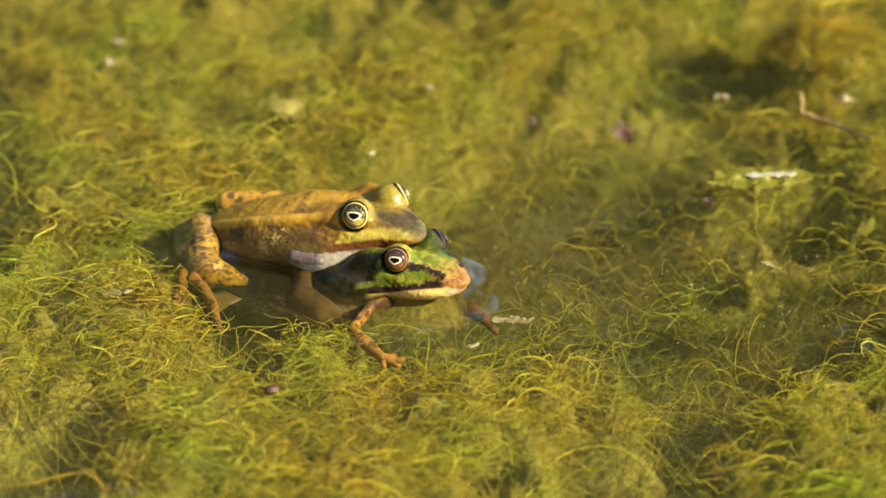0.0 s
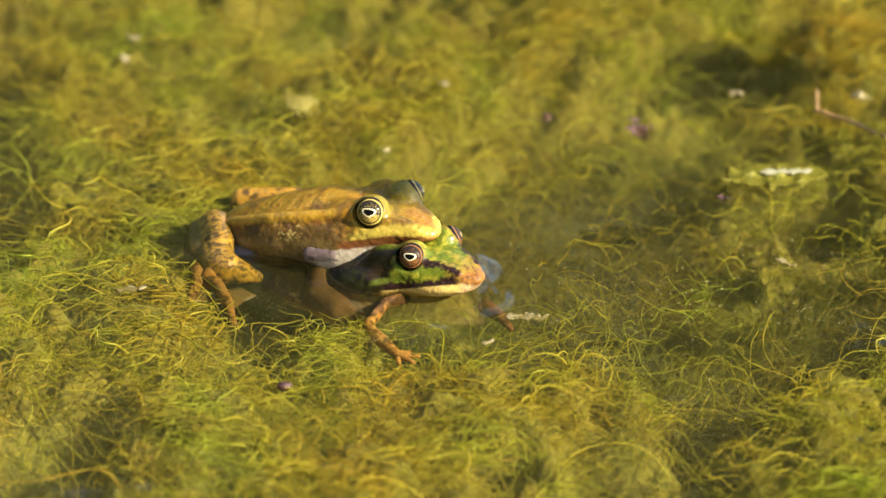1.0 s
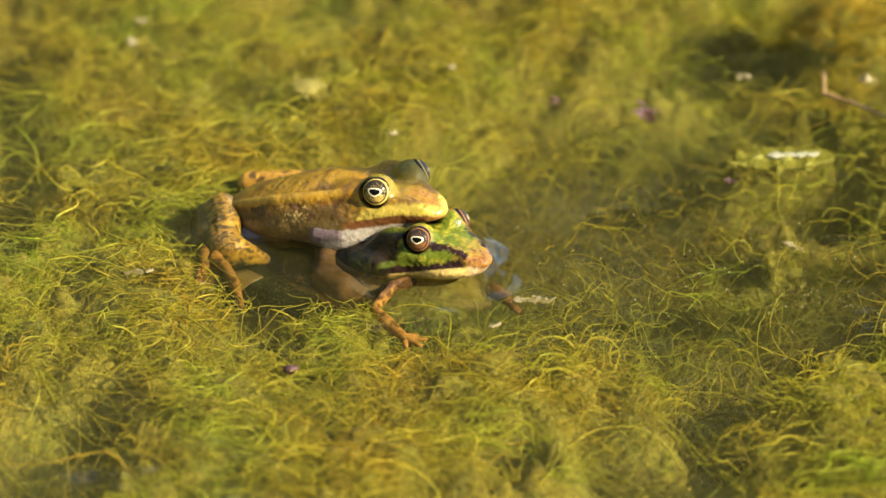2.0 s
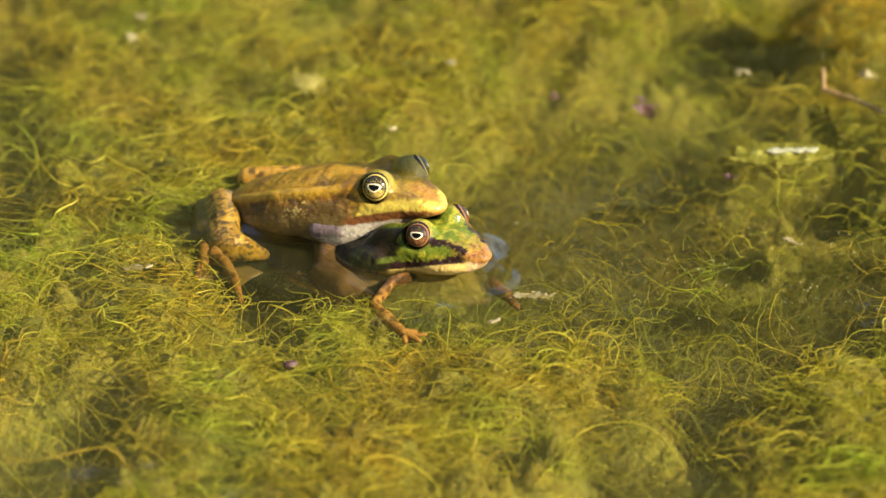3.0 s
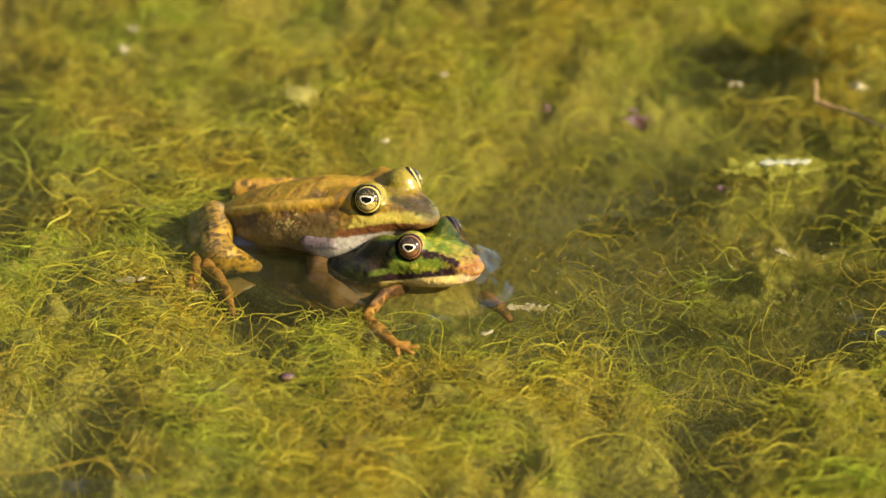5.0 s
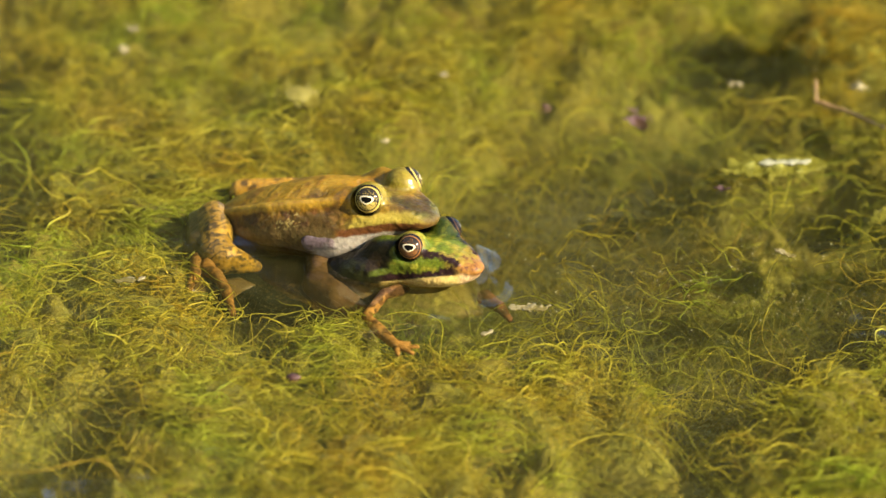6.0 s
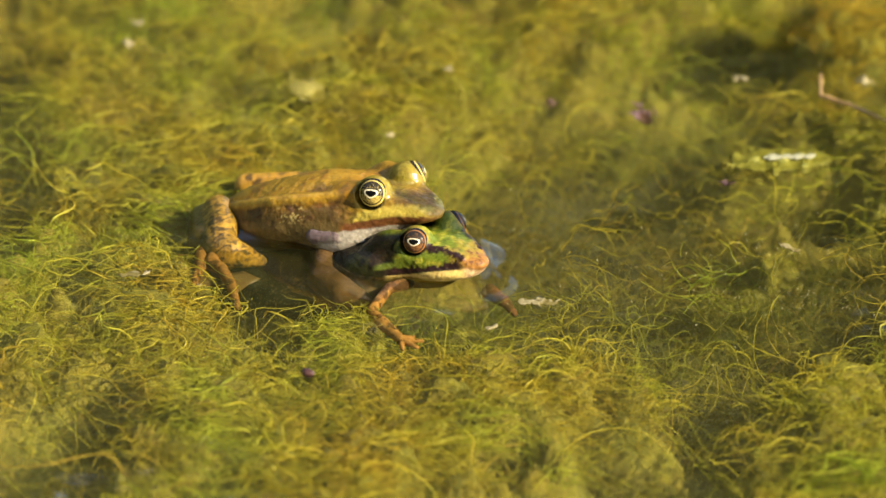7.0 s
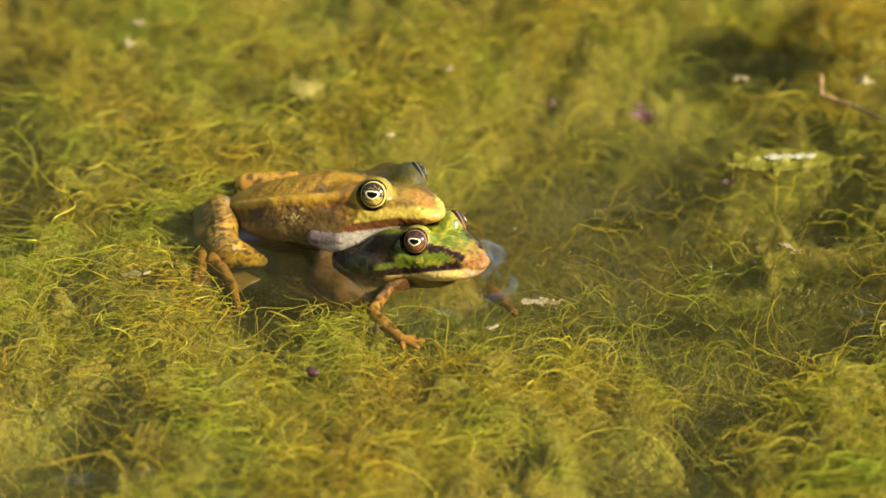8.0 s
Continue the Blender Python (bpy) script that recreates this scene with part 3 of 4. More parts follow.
    for side in (-1, 1):
        eye = put("eye", eyeball(3.5, (0.42, side * 0.78, 0.34), (0.15, 0.065, 0.02), 61), frog, "dark copper eye with a flat pupil")
        eye.location = Vector((0.3, side * 6.75, 0.25)) * MM
    elbow = local([(-17.6, -29.4, -1.7)], FEMALE_AT)[0]

    def arm_marks(q, c):
        """Dark brown blotches on the upper arm."""
        shoulder = local([(-8, -12, -5)], FEMALE_AT)[0]
        near = np.linalg.norm(q - np.array(shoulder), axis=-1) / np.linalg.norm(np.array(elbow) - np.array(shoulder))
        return lay(c, (0.05, 0.024, 0.014), soft(1.15 - near + 0.5 * waves(69, 3)(*q.T), 0.15, 0.45) * 0.7)
    arm = put("foreleg", limb_mesh("foreleg", rods_in(FEMALE_AT, [((-8.5, -13, -1.5), 1.7), ((-13.2, -18.5, -0.4), 1.4), ((-17.6, -29.4, -1.7), 1.25), ((-14.2, -36, -2.2), 1.65), ((-10.2, -42.5, -3.0), 1.2)]), FEMALE_SKIN, (0.34, 0.18, 0.05), seed=64, step=0.3, tint=arm_marks), frog)
    for tip in ((-4.8, -43.3, -3.2), (-6.0, -46.4, -3.4), (-9.6, -47, -3.6), (-7.0, -41.4, -3.0)):
        put("finger", limb_mesh("finger", rods_in(FEMALE_AT, [((-10.2, -42.5, -3.0), 1.1), (tip, 0.5)]), FEMALE_SKIN, (0.36, 0.19, 0.055), seed=66, step=0.25), arm)
    put("foreleg", limb_mesh("foreleg", rods_in(FEMALE_AT, [((12, 2, -11), 2.0), ((16.0, -4.0, -11.0), 1.5), ((18.4, -6.8, -13.0), 0.8)]), FEMALE_SKIN, (0.15, 0.07, 0.03), seed=67, step=0.3), frog)
    return frog


MALE, SACS = make_male()
FEMALE = make_female()

# ---- pond ----
HOLES = [  # x, y, half-width, half-depth, metres down in mm
    (62, 2, 54, 44, 11), (70, -52, 16, 28, 15), (92, -13, 20, 26, 15), (-43, -7, 15, 11, 11), (-44, -18, 17, 9, 10), (-10, -39, 8, 9, 7), (-4, -20, 17, 11, 11), (17, -8, 15, 18, 14),
    (97, 74, 16, 14, 16), (8, 72, 12, 14, 14), (-115, 85, 12, 58, 13), (-119, 158, 12, 18, 16), (-92, -89, 13, 22, 24), (-99, -126, 15, 18, 24), (54, -108, 19, 30, 17), (28, -126, 16, 20, 10), (-110, -106, 15, 38, 15), (40, 52, 26, 22, 8), (44, 96, 30, 36, 9), (22, 60, 16, 18, 9), (27, 92, 13, 22, 9), (75, -36, 30, 13, 11), (8, 95, 9, 10, 11), (-28, 170, 18, 11, 12), (14, 170, 16, 11, 13),
    (-38, 158, 10, 11, 12), (-24, 88, 9, 12, 11), (82, 128, 26, 22, 9), (30, 119, 16, 14, 8), (12, 38, 24, 26, 6), (16, -92, 8, 9, 9), (9, -129, 9, 8, 10),
    (-28, 12, 30, 28, 14), (-54, 6, 9, 16, 3), (48, 62, 32, 20, 13), (40, -88, 7, 10, 8), (-60, 120, 8, 10, 8), (-30, -95, 8, 8, 7), (84, -100, 8, 10, 8), (108, 28, 18, 32, 11), (38, 36, 20, 22, 14), (62, 95, 22, 16, 7),
]
F1, F2, F3, F4 = waves(101, 46), waves(102, 19), waves(103, 9), waves(104, 4)


def mat_height(x, y):
    """Height of the felted algae, in millimetres."""
    deep = 0.0
    for cx, cy, rx, ry, d in HOLES:
        deep = deep + d * np.exp(-(((x - cx) / rx) ** 2 + ((y - cy) / ry) ** 2) ** 1.4)
    rough = 4.2 * F1(x, y) + 5.2 * F2(x, y) + 3.2 * F3(x, y) + 1.2 * F4(x, y)
    away = np.maximum(0, np.hypot(x, y - 20) - 250 - 60 * F1(x / 3, y / 3))
    return np.minimum(-9.0 - 0.16 * away - 2.0 * deep + rough * (1 - 0.7 * soft(deep, 3, 11)), -1.8)


def grid_mesh(name, xs, ys, height, material):
    gx, gy = np.meshgrid(xs, ys, indexing="ij")
    gz = height(gx, gy)
    n, m = len(xs), len(ys)
    i, j = np.meshgrid(np.arange(n - 1), np.arange(m - 1), indexing="ij")
    f = np.stack([i * m + j, (i + 1) * m + j, (i + 1) * m + j + 1, i * m + j + 1], -1).reshape(-1, 4)
    return mesh_from(name, np.stack([gx, gy, gz], -1).reshape(-1, 3), f, material)


def spread(inner, step, outer):
    """Even steps inside, then ever longer ones out to the far edge."""
    a = np.arange(-inner, inner + step, step)
    g, s, out = inner, step, []
    while g < outer:
        s *= 1.1
        g += s
        out.append(g)
    out = np.array(out)
    return np.concatenate([-out[::-1], a, out])


put("pond_bed", grid_mesh("pond_bed", spread(200, 5, 400000), spread(240, 5, 400000), lambda x, y: -31 + 3.0 * F2(x, y) * (np.abs(x) < 400) * (np.abs(y) < 400), MUD))
tagged(bpy.data.objects["pond_bed"], "dark olive muddy pond bed under shallow water", "pond bed", kind="structure")
put("algae_mat", grid_mesh("algae_mat", spread(140, 1.4, 520), spread(190, 1.4, 520), mat_height, FELT))
tagged(bpy.data.objects["algae_mat"], "felted yellow-green algae mass below the water", "algae", kind="stuff")


def strands(name, tufts, per, seed, spot, length, radius, nodes, curl, fan, keep, rise, span, material, ground=None):
    """Loose filaments in tufts rooted in the felt: each tuft leans its own way, and its threads fan out and curl as they rise."""
    r = np.random.RandomState(seed)
    tx, ty = r.uniform(-span[0], span[0], tufts * 6), r.uniform(-span[1], span[2], tufts * 6)
    ground = ground or mat_height
    th = ground(tx, ty)
    p = np.where(th < -45, 0, 1) * np.clip((th + 20) / 10, keep, 1) * np.clip(0.48 + 0.9 * F3(tx + 40, ty) + 0.45 * F2(tx, ty + 70), 0.12, 1)
    ok = r.uniform(size=len(tx)) < p
    tx, ty, th = tx[ok][:tufts], ty[ok][:tufts], th[ok][:tufts]
    lean = waves(seed + 1, 70)(tx, ty) * 3.0 + r.normal(0, 1.0, len(tx))
    own = r.uniform(0.5, 1.4, len(tx))
    lift = r.uniform(0.3, 1.2, len(tx))
    swirl = r.normal(0, curl, len(tx))
    many = np.maximum(3, (per * r.uniform(0.4, 1.6, len(tx))).astype(int))
    k0 = np.repeat(np.arange(len(tx)), many)
    n = len(k0)
    x, y = tx[k0] + r.normal(0, spot, n), ty[k0] + r.normal(0, spot, n)
    h = np.clip(ground(x, y), th[k0] - 4, th[k0] + 2)
    a = lean[k0] + r.normal(0, fan, n)
    ln = length * own[k0] * r.uniform(0.5, 1.4, n)
    bend = swirl[k0] + r.normal(0, 0.6 * curl, n)
    wob = r.uniform(0, 6.28, n)
    wamp = r.uniform(0.2, 1.1, n)
    freq = r.uniform(3, 8, n)
    steep = rise * lift[k0] + r.normal(0, 0.35, n)
    droop = r.uniform(0.4, 1.9, n)
    wob2 = r.uniform(0, 6.28, n)
    kink, quick = r.uniform(0.0, 0.6, n), r.uniform(9, 20, n)
    roof = r.uniform(-3.2, 0.1, n)
    z = h - 0.5
    c = np.zeros((n, nodes, 3))
    for k in range(nodes):
        s = k / (nodes - 1)
        ang = a + bend * s + wamp * np.sin(wob + freq * s) + kink * np.sin(wob2 + quick * s)
        up = np.clip(steep - droop * s + 0.5 * np.sin(wob2 + freq * s) + 0.7 * kink * np.cos(wob + quick * s), -0.9, 1.2)
        if k:
            x = x + np.cos(ang) * np.cos(up) * ln / (nodes - 1)
            y = y + np.sin(ang) * np.cos(up) * ln / (nodes - 1)
            z = z + np.sin(up) * ln / (nodes - 1)
            z = np.where(z > roof, roof + 0.15 * np.tanh(z - roof), z)
        c[:, k] = np.stack([x, y, z], -1)
    t = np.gradient(c, axis=1)
    t /= np.linalg.norm(t, axis=-1, keepdims=True) + 1e-9
    u = np.cross(t, np.array((0.0, 0, 1)))
    u /= np.linalg.norm(u, axis=-1, keepdims=True) + 1e-9
    w = np.cross(u, t)
    thick = radius * r.uniform(0.55, 1.4, n)[:, None] * (1 - 0.75 * np.linspace(0, 1, nodes) ** 2)[None, :]
    rings = [c + thick[..., None] * (math.cos(q) * u + math.sin(q) * w) for q in (1.57, 3.66, 5.76)]
    v = np.stack(rings, 2).reshape(-1, 3)
    i, k, q = np.meshgrid(np.arange(n), np.arange(nodes - 1), np.arange(3), indexing="ij")
    b0 = (i * nodes + k) * 3
    q2 = (q + 1) % 3
    f = np.stack([b0 + q, b0 + q2, b0 + 3 + q2, b0 + 3 + q], -1).reshape(-1, 4)
    return mesh_from(name, v, f, material)


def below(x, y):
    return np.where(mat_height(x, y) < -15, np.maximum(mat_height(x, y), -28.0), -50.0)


put("deep_algae", strands("deep_algae", 850, 11, 221, 4.0, 17, 0.16, 8, 2.2, 1.8, 0.9, 1.0, (128, 150, 185), ALGAE_DIMMED, below))
tagged(bpy.data.objects["deep_algae"], "algae threads deep in the water, their dimness put into the colour", "algae", kind="stuff")
def adrift(x, y):
    open_water = (mat_height(x, y) < -17) & (np.hypot((x + 20) / 50, y / 34) > 1)
    return np.where(open_water, -7.0 + 3.0 * F2(x, y + 30), -60.0)


put("drifting_algae", strands("drifting_algae", 150, 5, 241, 4.0, 24, 0.13, 11, 0.9, 0.5, 1.0, 0.25, (128, 110, 150), ALGAE_FINE, adrift))
tagged(bpy.data.objects["drifting_algae"], "sparse golden algae threads adrift in the open water", "algae", kind="stuff")
put("algae_fuzz", strands("algae_fuzz", 3000, 15, 201, 3.0, 11, 0.13, 5, 2.6, 2.0, 0.04, 0.9, (128, 150, 185), ALGAE_FINE))
tagged(bpy.data.objects["algae_fuzz"], "fine yellow-green algae fuzz drifting under water", "algae", kind="stuff")
put("algae_wisps", strands("algae_wisps", 430, 9, 231, 1.8, 30, 0.17, 17, 1.5, 0.4, 0.0, 0.7, (145, 180, 210), ALGAE_LONG))
tagged(bpy.data.objects["algae_wisps"], "combed wisps of golden algae threads lying side by side", "algae", kind="stuff")
put("algae_cords", strands("algae_cords", 300, 4, 251, 3.2, 26, 0.25, 15, 1.8, 0.7, 0.03, 0.9, (145, 180, 210), ALGAE_LONG))
tagged(bpy.data.objects["algae_cords"], "thicker pale golden algae cords curling over the felt", "algae", kind="stuff")
put("algae_filaments", strands("algae_filaments", 640, 9, 211, 2.6, 20, 0.165, 15, 1.7, 0.9, 0.05, 0.9, (145, 180, 210), ALGAE_LONG))
tagged(bpy.data.objects["algae_filaments"], "long curling yellow-green algae threads at the surface", "algae", kind="stuff")


def water_height(x, y):
    """Flat, with a rim drawn up round the floating frogs and low ripples."""
    z = 0.05 * F2(x, y) * (np.abs(x) < 300) * (np.abs(y) < 300)
    near = (x > -75) & (x < 45) & (y > -55) & (y < 70)
    for at, shape, high, wide in ((MALE_AT, MALE_SHAPE[0], 1.3, 1.8), (FEMALE_AT, FEMALE_SHAPE[0], 0.9, 2.6)):
        inv = np.array(at.inverted())
        q = np.stack([x[near], y[near], 0 * x[near]], -1) @ inv[:3, :3].T + inv[:3, 3] / MM
        z[near] += high * np.exp(-np.abs(shape(q)) / wide)
    # rings round the green frog's head
    d = ball(np.stack([x, y, 0 * x], -1), (3, -11.5, 0), (15.0, 10.0, 400), -42)
    ring = (d > -1.5) & (d < 40)
    z[ring] += (0.26 * np.cos(6.28 * (d - 0.5) / 8.0) * np.exp(-np.maximum(d, 0) / 7))[ring]
    # a rise off the far side of her snout, shaped to mirror a sky crescent to the camera
    fx, fy = 0.743 * (x + 2) - 0.669 * (y + 7.7), 0.669 * (x + 2) + 0.743 * (y + 7.7)
    bow = (np.hypot((fx + 4.5) / 14.0, (fy - 6) / 17.0) - 1) * 14.0
    z += 2.0 * np.exp(-((bow + 4.2) / 4.0) ** 2) * soft(fx, -14, -4) * soft(fy, -7, 2)
    return z


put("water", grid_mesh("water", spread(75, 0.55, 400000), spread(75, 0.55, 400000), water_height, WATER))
bpy.data.objects["water"].visible_shadow = False
tagged(bpy.data.objects["water"], "clear still pond water with a faint sky sheen", "water", kind="structure")


def glare_swell_mesh():
    """One long low rise of water, added to imitate a passing glare by mirroring the low sky."""
    def rise(x, y):
        e = np.hypot(x / 8.0, y / 24.0)
        return -0.12 + 2.3 * (1 - soft(e, 0.0, 1.0)) * (1 + 0.12 * np.sin(y * 0.5 + 0.3 * x))
    return grid_mesh("swell", np.linspace(-8, 8, 41), np.linspace(-24, 24, 81), rise, GLARE_SWELL_WATER)


GLARE_SWELL = tagged(put("swell", glare_swell_mesh()), "added sheet of clear water imitating a passing glare", "ripple")
GLARE_SWELL.visible_shadow = False

# added sheets that lay painted haze over deeper things and cast no shadow
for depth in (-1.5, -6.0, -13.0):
    veil = put("silt", grid_mesh("silt", spread(520, 26, 400000), spread(520, 26, 400000), lambda x, y: depth + 0.8 * F1(x + 31 * depth, y) * (np.hypot(x, y) < 520), HAZE_SHEET))
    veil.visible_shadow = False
    tagged(veil, "thin olive sheet imitating haze in the water", "silt", kind="stuff")


def flake(name, at, size, turn, tilt, material, seed, label, category, thick=0.35):
    """A small crumpled scrap afloat: an uneven outline, curled, with thickness."""
    edge, fine, curl = waves(seed * 7, size[0] * 0.9), waves(seed * 7 + 1, size[0] * 0.3), waves(seed * 7 + 2, size[0] * 2.0)
    sx, sy, th = size[0] * 0.8, size[1] * 0.8, max(0.4, thick)

    def shape(q):
        x, y, z = q[..., 0], q[..., 1], q[..., 2] - size[2] * 0.8 * curl(q[..., 0], q[..., 1])
        rim = (np.hypot(x / sx, y / sy) - 1) * sy + sy * (0.40 * edge(x, y) + 0.26 * fine(x, y))
        return np.maximum(rim, np.abs(z) - th * (0.5 + 0.2 * fine(x, y + 9)))
    m = size[2] + 1.2
    v, f = carve(shape, (-sx * 1.7, -sy * 1.9 - 0.5, -m), (sx * 1.7, sy * 1.9 + 0.5, m), 0.22)
    me = mesh_from(name, v, f, material)
    ob = put(name, me)
    ob.matrix_world = pose(at[0] * MM, at[1] * MM, at[2] * MM, tilt, 0, turn)
    return tagged(ob, label, category)


PALE = plain_material("pale_scrap_glint", (0.15, 0.125, 0.05), (0.30, 0.25, 0.12), 500, 0.4, 0.6, 0.0004, 0.2)
PURPLE = plain_material("purple_scrap", (0.045, 0.02, 0.018), (0.11, 0.055, 0.045), 600, 0.45, 0.6, 0.0004)
BARK = plain_material("wet_twig", (0.20, 0.115, 0.04), (0.36, 0.22, 0.085), 500, 0.4, 0.8, 0.0005)
SEED = plain_material("seed_coat", (0.02, 0.007, 0.006), (0.06, 0.02, 0.014), 700, 0.6, 0.5, 0.0003)
SHRED = flake("pale_flake", (22.5, -27.0, 0.2), (5.2, 2.0, 0.5), 12, 4, PALE, 3, "pale bleached leaf shred afloat beside the frogs", "leaf shred")
flake("pale_flake", (12.0, -42.0, -0.1), (2.6, 0.9, 0.3), 35, 3, PALE, 4, "small bleached leaf shred on the algae", "leaf shred")
flake("pale_flake", (-77.5, -10.5, 0.1), (4.2, 1.4, 0.4), 6, 5, PALE, 5, "thin pale leaf shred floating flat", "leaf shred")
# pale flake put in for a white glint on the water
flake("pale_flake", (88.0, 5.0, 0.1), (3.2, 1.0, 0.4), -20, 3, PALE, 6, "thin pale flake imitating a glint in open water", "leaf shred")
# a pale algae clump, built as a rounded flake
flake("pale_flake", (-36.0, 103.5, 0.1), (5.0, 6.5, 0.9), 20, 5, plain_material("yellow_clump", (0.19, 0.165, 0.025), (0.32, 0.27, 0.05), 400, 0.5, 0.7, 0.0005, 0.3), 8, "rounded pale yellow clump of algae", "leaf scrap")
flake("leaf_scrap", (53.0, 87.5, 0.6), (3.6, 3.6, 1.2), 40, 12, PURPLE, 9, "crumpled dark purple leaf scrap afloat", "leaf scrap")
flake("leaf_scrap", (29.0, 97.0, -0.6), (1.6, 1.4, 0.5), 10, 8, PURPLE, 10, "small reddish leaf scrap on the algae", "leaf scrap")
flake("leaf_scrap", (73.8, 44.0, 0.3), (1.6, 2.2, 0.8), 70, 8, SEED, 11, "tiny blackish leaf scrap afloat", "leaf scrap")
# pale flakes that imitate white glints, as painted bright spots
for k, (bx, by, bs) in enumerate(((-83.0, 150.0, 1.6), (-85.0, 135.0, 1.9), (113.0, 110.0, 2.0), (80.0, 112.0, 1.8), (1.5, 118.0, 1.3), (-14.0, 74.0, 1.4))):
    flake("pale_flake", (bx, by, 0.3), (bs, bs * 1.3, 0.5), 25 * k, 6, PALE, 20 + k, "pale flake imitating a glint among the algae", "leaf shred")

seed_v, seed_f = carve(lambda p: blend(ball(p, (0, 0, 0), (1.7, 1.3, 1.2)), ball(p, (1.2, 0.2, 0.3), (0.9, 0.8, 0.7)), 0.4), (-3, -3, -3), (3, 3, 3), 0.2)
SEED_AT = (-37.8, -66.5, -0.2)
SEED_THING = tagged(put("seed", mesh_from("seed", seed_v, seed_f, SEED)), "small dark red-brown seed drifting over the algae", "seed")
SEED_THING.matrix_world = pose(*[q * MM for q in SEED_AT])

twig_rods = [((101.4, 110, 2.0), 0.36, (101, 100, 0.3), 0.55), ((101, 100, 0.3), 0.55, (108, 94, 0.5), 0.5), ((108, 94, 0.5), 0.5, (118, 83, 0.2), 0.4)]
twig_v, twig_f = carve(lambda p: np.minimum(np.minimum(limb(p, *twig_rods[0]), limb(p, *twig_rods[1])), limb(p, *twig_rods[2])) + 0.12 * waves(71, 3)(p[..., 0], p[..., 1], p[..., 2]), (98, 80, -2), (121, 115, 6), 0.3)
tagged(put("twig", mesh_from("twig", twig_v, twig_f, BARK)), "forked reddish-brown twig lying on the algae", "twig")

# a raft of bright algae lifted out of the water, with a pale flake painted as its glitter
raft_v, raft_f = carve(lambda p: ball(p, (0, 0, 0), (13.5, 7.5, 1.1)) + 0.5 * waves(81, 5)(p[..., 0], p[..., 1], 0) + 0.2 * waves(82, 1.6, 30)(p[..., 0], p[..., 1], p[..., 2]) + 0.12 * waves(83, 0.8, 30)(p[..., 0], p[..., 1], p[..., 2]), (-17, -12, -4), (17, 12, 4), 0.4)
RAFT = tagged(put("algae_raft", mesh_from("algae_raft", raft_v, raft_f, plain_material("raft_algae", (0.17, 0.17, 0.02), (0.36, 0.34, 0.05), 420, 0.5, 1.0, 0.001, 0.3))), "bright lime-green algae raft just above the water", "algae raft")
RAFT.matrix_world = pose(88.5 * MM, 62 * MM, -1.55 * MM, -3, 0, 8)
flake("pale_flake", (90.0, 60.5, 0.2), (7.0, 1.6, 0.3), 6, 4, plain_material("glitter_crest", (0.22, 0.22, 0.10), (0.40, 0.39, 0.26), 600, 0.4, 0.6, 0.0004, 0.2), 12, "long pale flake imitating glitter on the algae raft", "leaf shred")


def glint_specks():
    """Tiny pale crumbs scattered over the open water to imitate its sparkles."""
    r = np.random.RandomState(91)
    x = np.concatenate([r.normal(78, 24, 380), r.normal(8, 40, 50), r.uniform(-110, 110, 170), r.normal(92, 6, 90), r.normal(90, 9, 60)])
    y = np.concatenate([r.normal(-12, 26, 380), r.normal(-22, 16, 50), r.uniform(-130, 150, 170), r.normal(-26, 5, 90), r.normal(2, 4, 60)])
    a, b = 0.05 + 0.22 * r.uniform(0, 1, len(x)) ** 3, r.uniform(0, 6.28, len(x))
    base = np.array([(1, 0, 0), (-0.5, 0.87, 0), (-0.5, -0.87, 0), (0, 0, 0.8), (0, 0, -0.8)])
    tri = np.array([(0, 1, 3), (1, 2, 3), (2, 0, 3), (1, 0, 4), (2, 1, 4), (0, 2, 4)])
    cs, sn = np.cos(b)[:, None], np.sin(b)[:, None]
    v = np.stack([base[:, 0] * cs - base[:, 1] * sn, base[:, 0] * sn + base[:, 1] * cs, base[:, 2] + 0 * cs], -1) * a[:, None, None]
    v[..., 0] += x[:, None]
    v[..., 1] += y[:, None]
    v[..., 2] += 0.1
    f = (np.arange(len(x))[:, None, None] * 5 + tri[None]).reshape(-1, 3)
    tagged(put("sparkle_specks", mesh_from("sparkle_specks", v.reshape(-1, 3), f, plain_material("sparkle_crumb", (0.26, 0.25, 0.08), (0.5, 0.47, 0.24), 900, 0.25, 0.2, 0.0002))), "tiny pale crumbs imitating sparkles on the water", "debris", kind="stuff")


glint_specks()


LEAF = plain_material("willow_leaf", (0.05, 0.09, 0.02), (0.09, 0.14, 0.03), 80, 0.5, 0.4, 0.0005, 0.25)


def leaf_mesh(long, wide):
    """A pointed leaf with a keel along its middle."""
    n = 9
    v, f = [], []
    for i in range(n):
        s = i / (n - 1)
        w = wide * math.sin(math.pi * min(1, 0.04 + s ** 0.8 * 0.95)) * 0.5
        for j, q in enumerate((-1, 0, 1)):
            v.append((long * s, w * q, 0.10 * w * abs(q) - 1.2 * s * s))
        if i:
            for j in (0, 1):
                f.append(((i - 1) * 3 + j, i * 3 + j, i * 3 + j + 1, (i - 1) * 3 + j + 1))
    v = np.array(v)
    m = len(v)
    both = np.concatenate([v, v - (0, 0, 0.25)])
    f = np.array(f)
    rim = [(i * 3, (i + 1) * 3, (i + 1) * 3 + m, i * 3 + m) for i in range(n - 1)] + [((i + 1) * 3 + 2, i * 3 + 2, i * 3 + 2 + m, (i + 1) * 3 + 2 + m) for i in range(n - 1)]
    return mesh_from("leaf", both, np.concatenate([f, f[:, ::-1] + m, np.array(rim)]), LEAF)


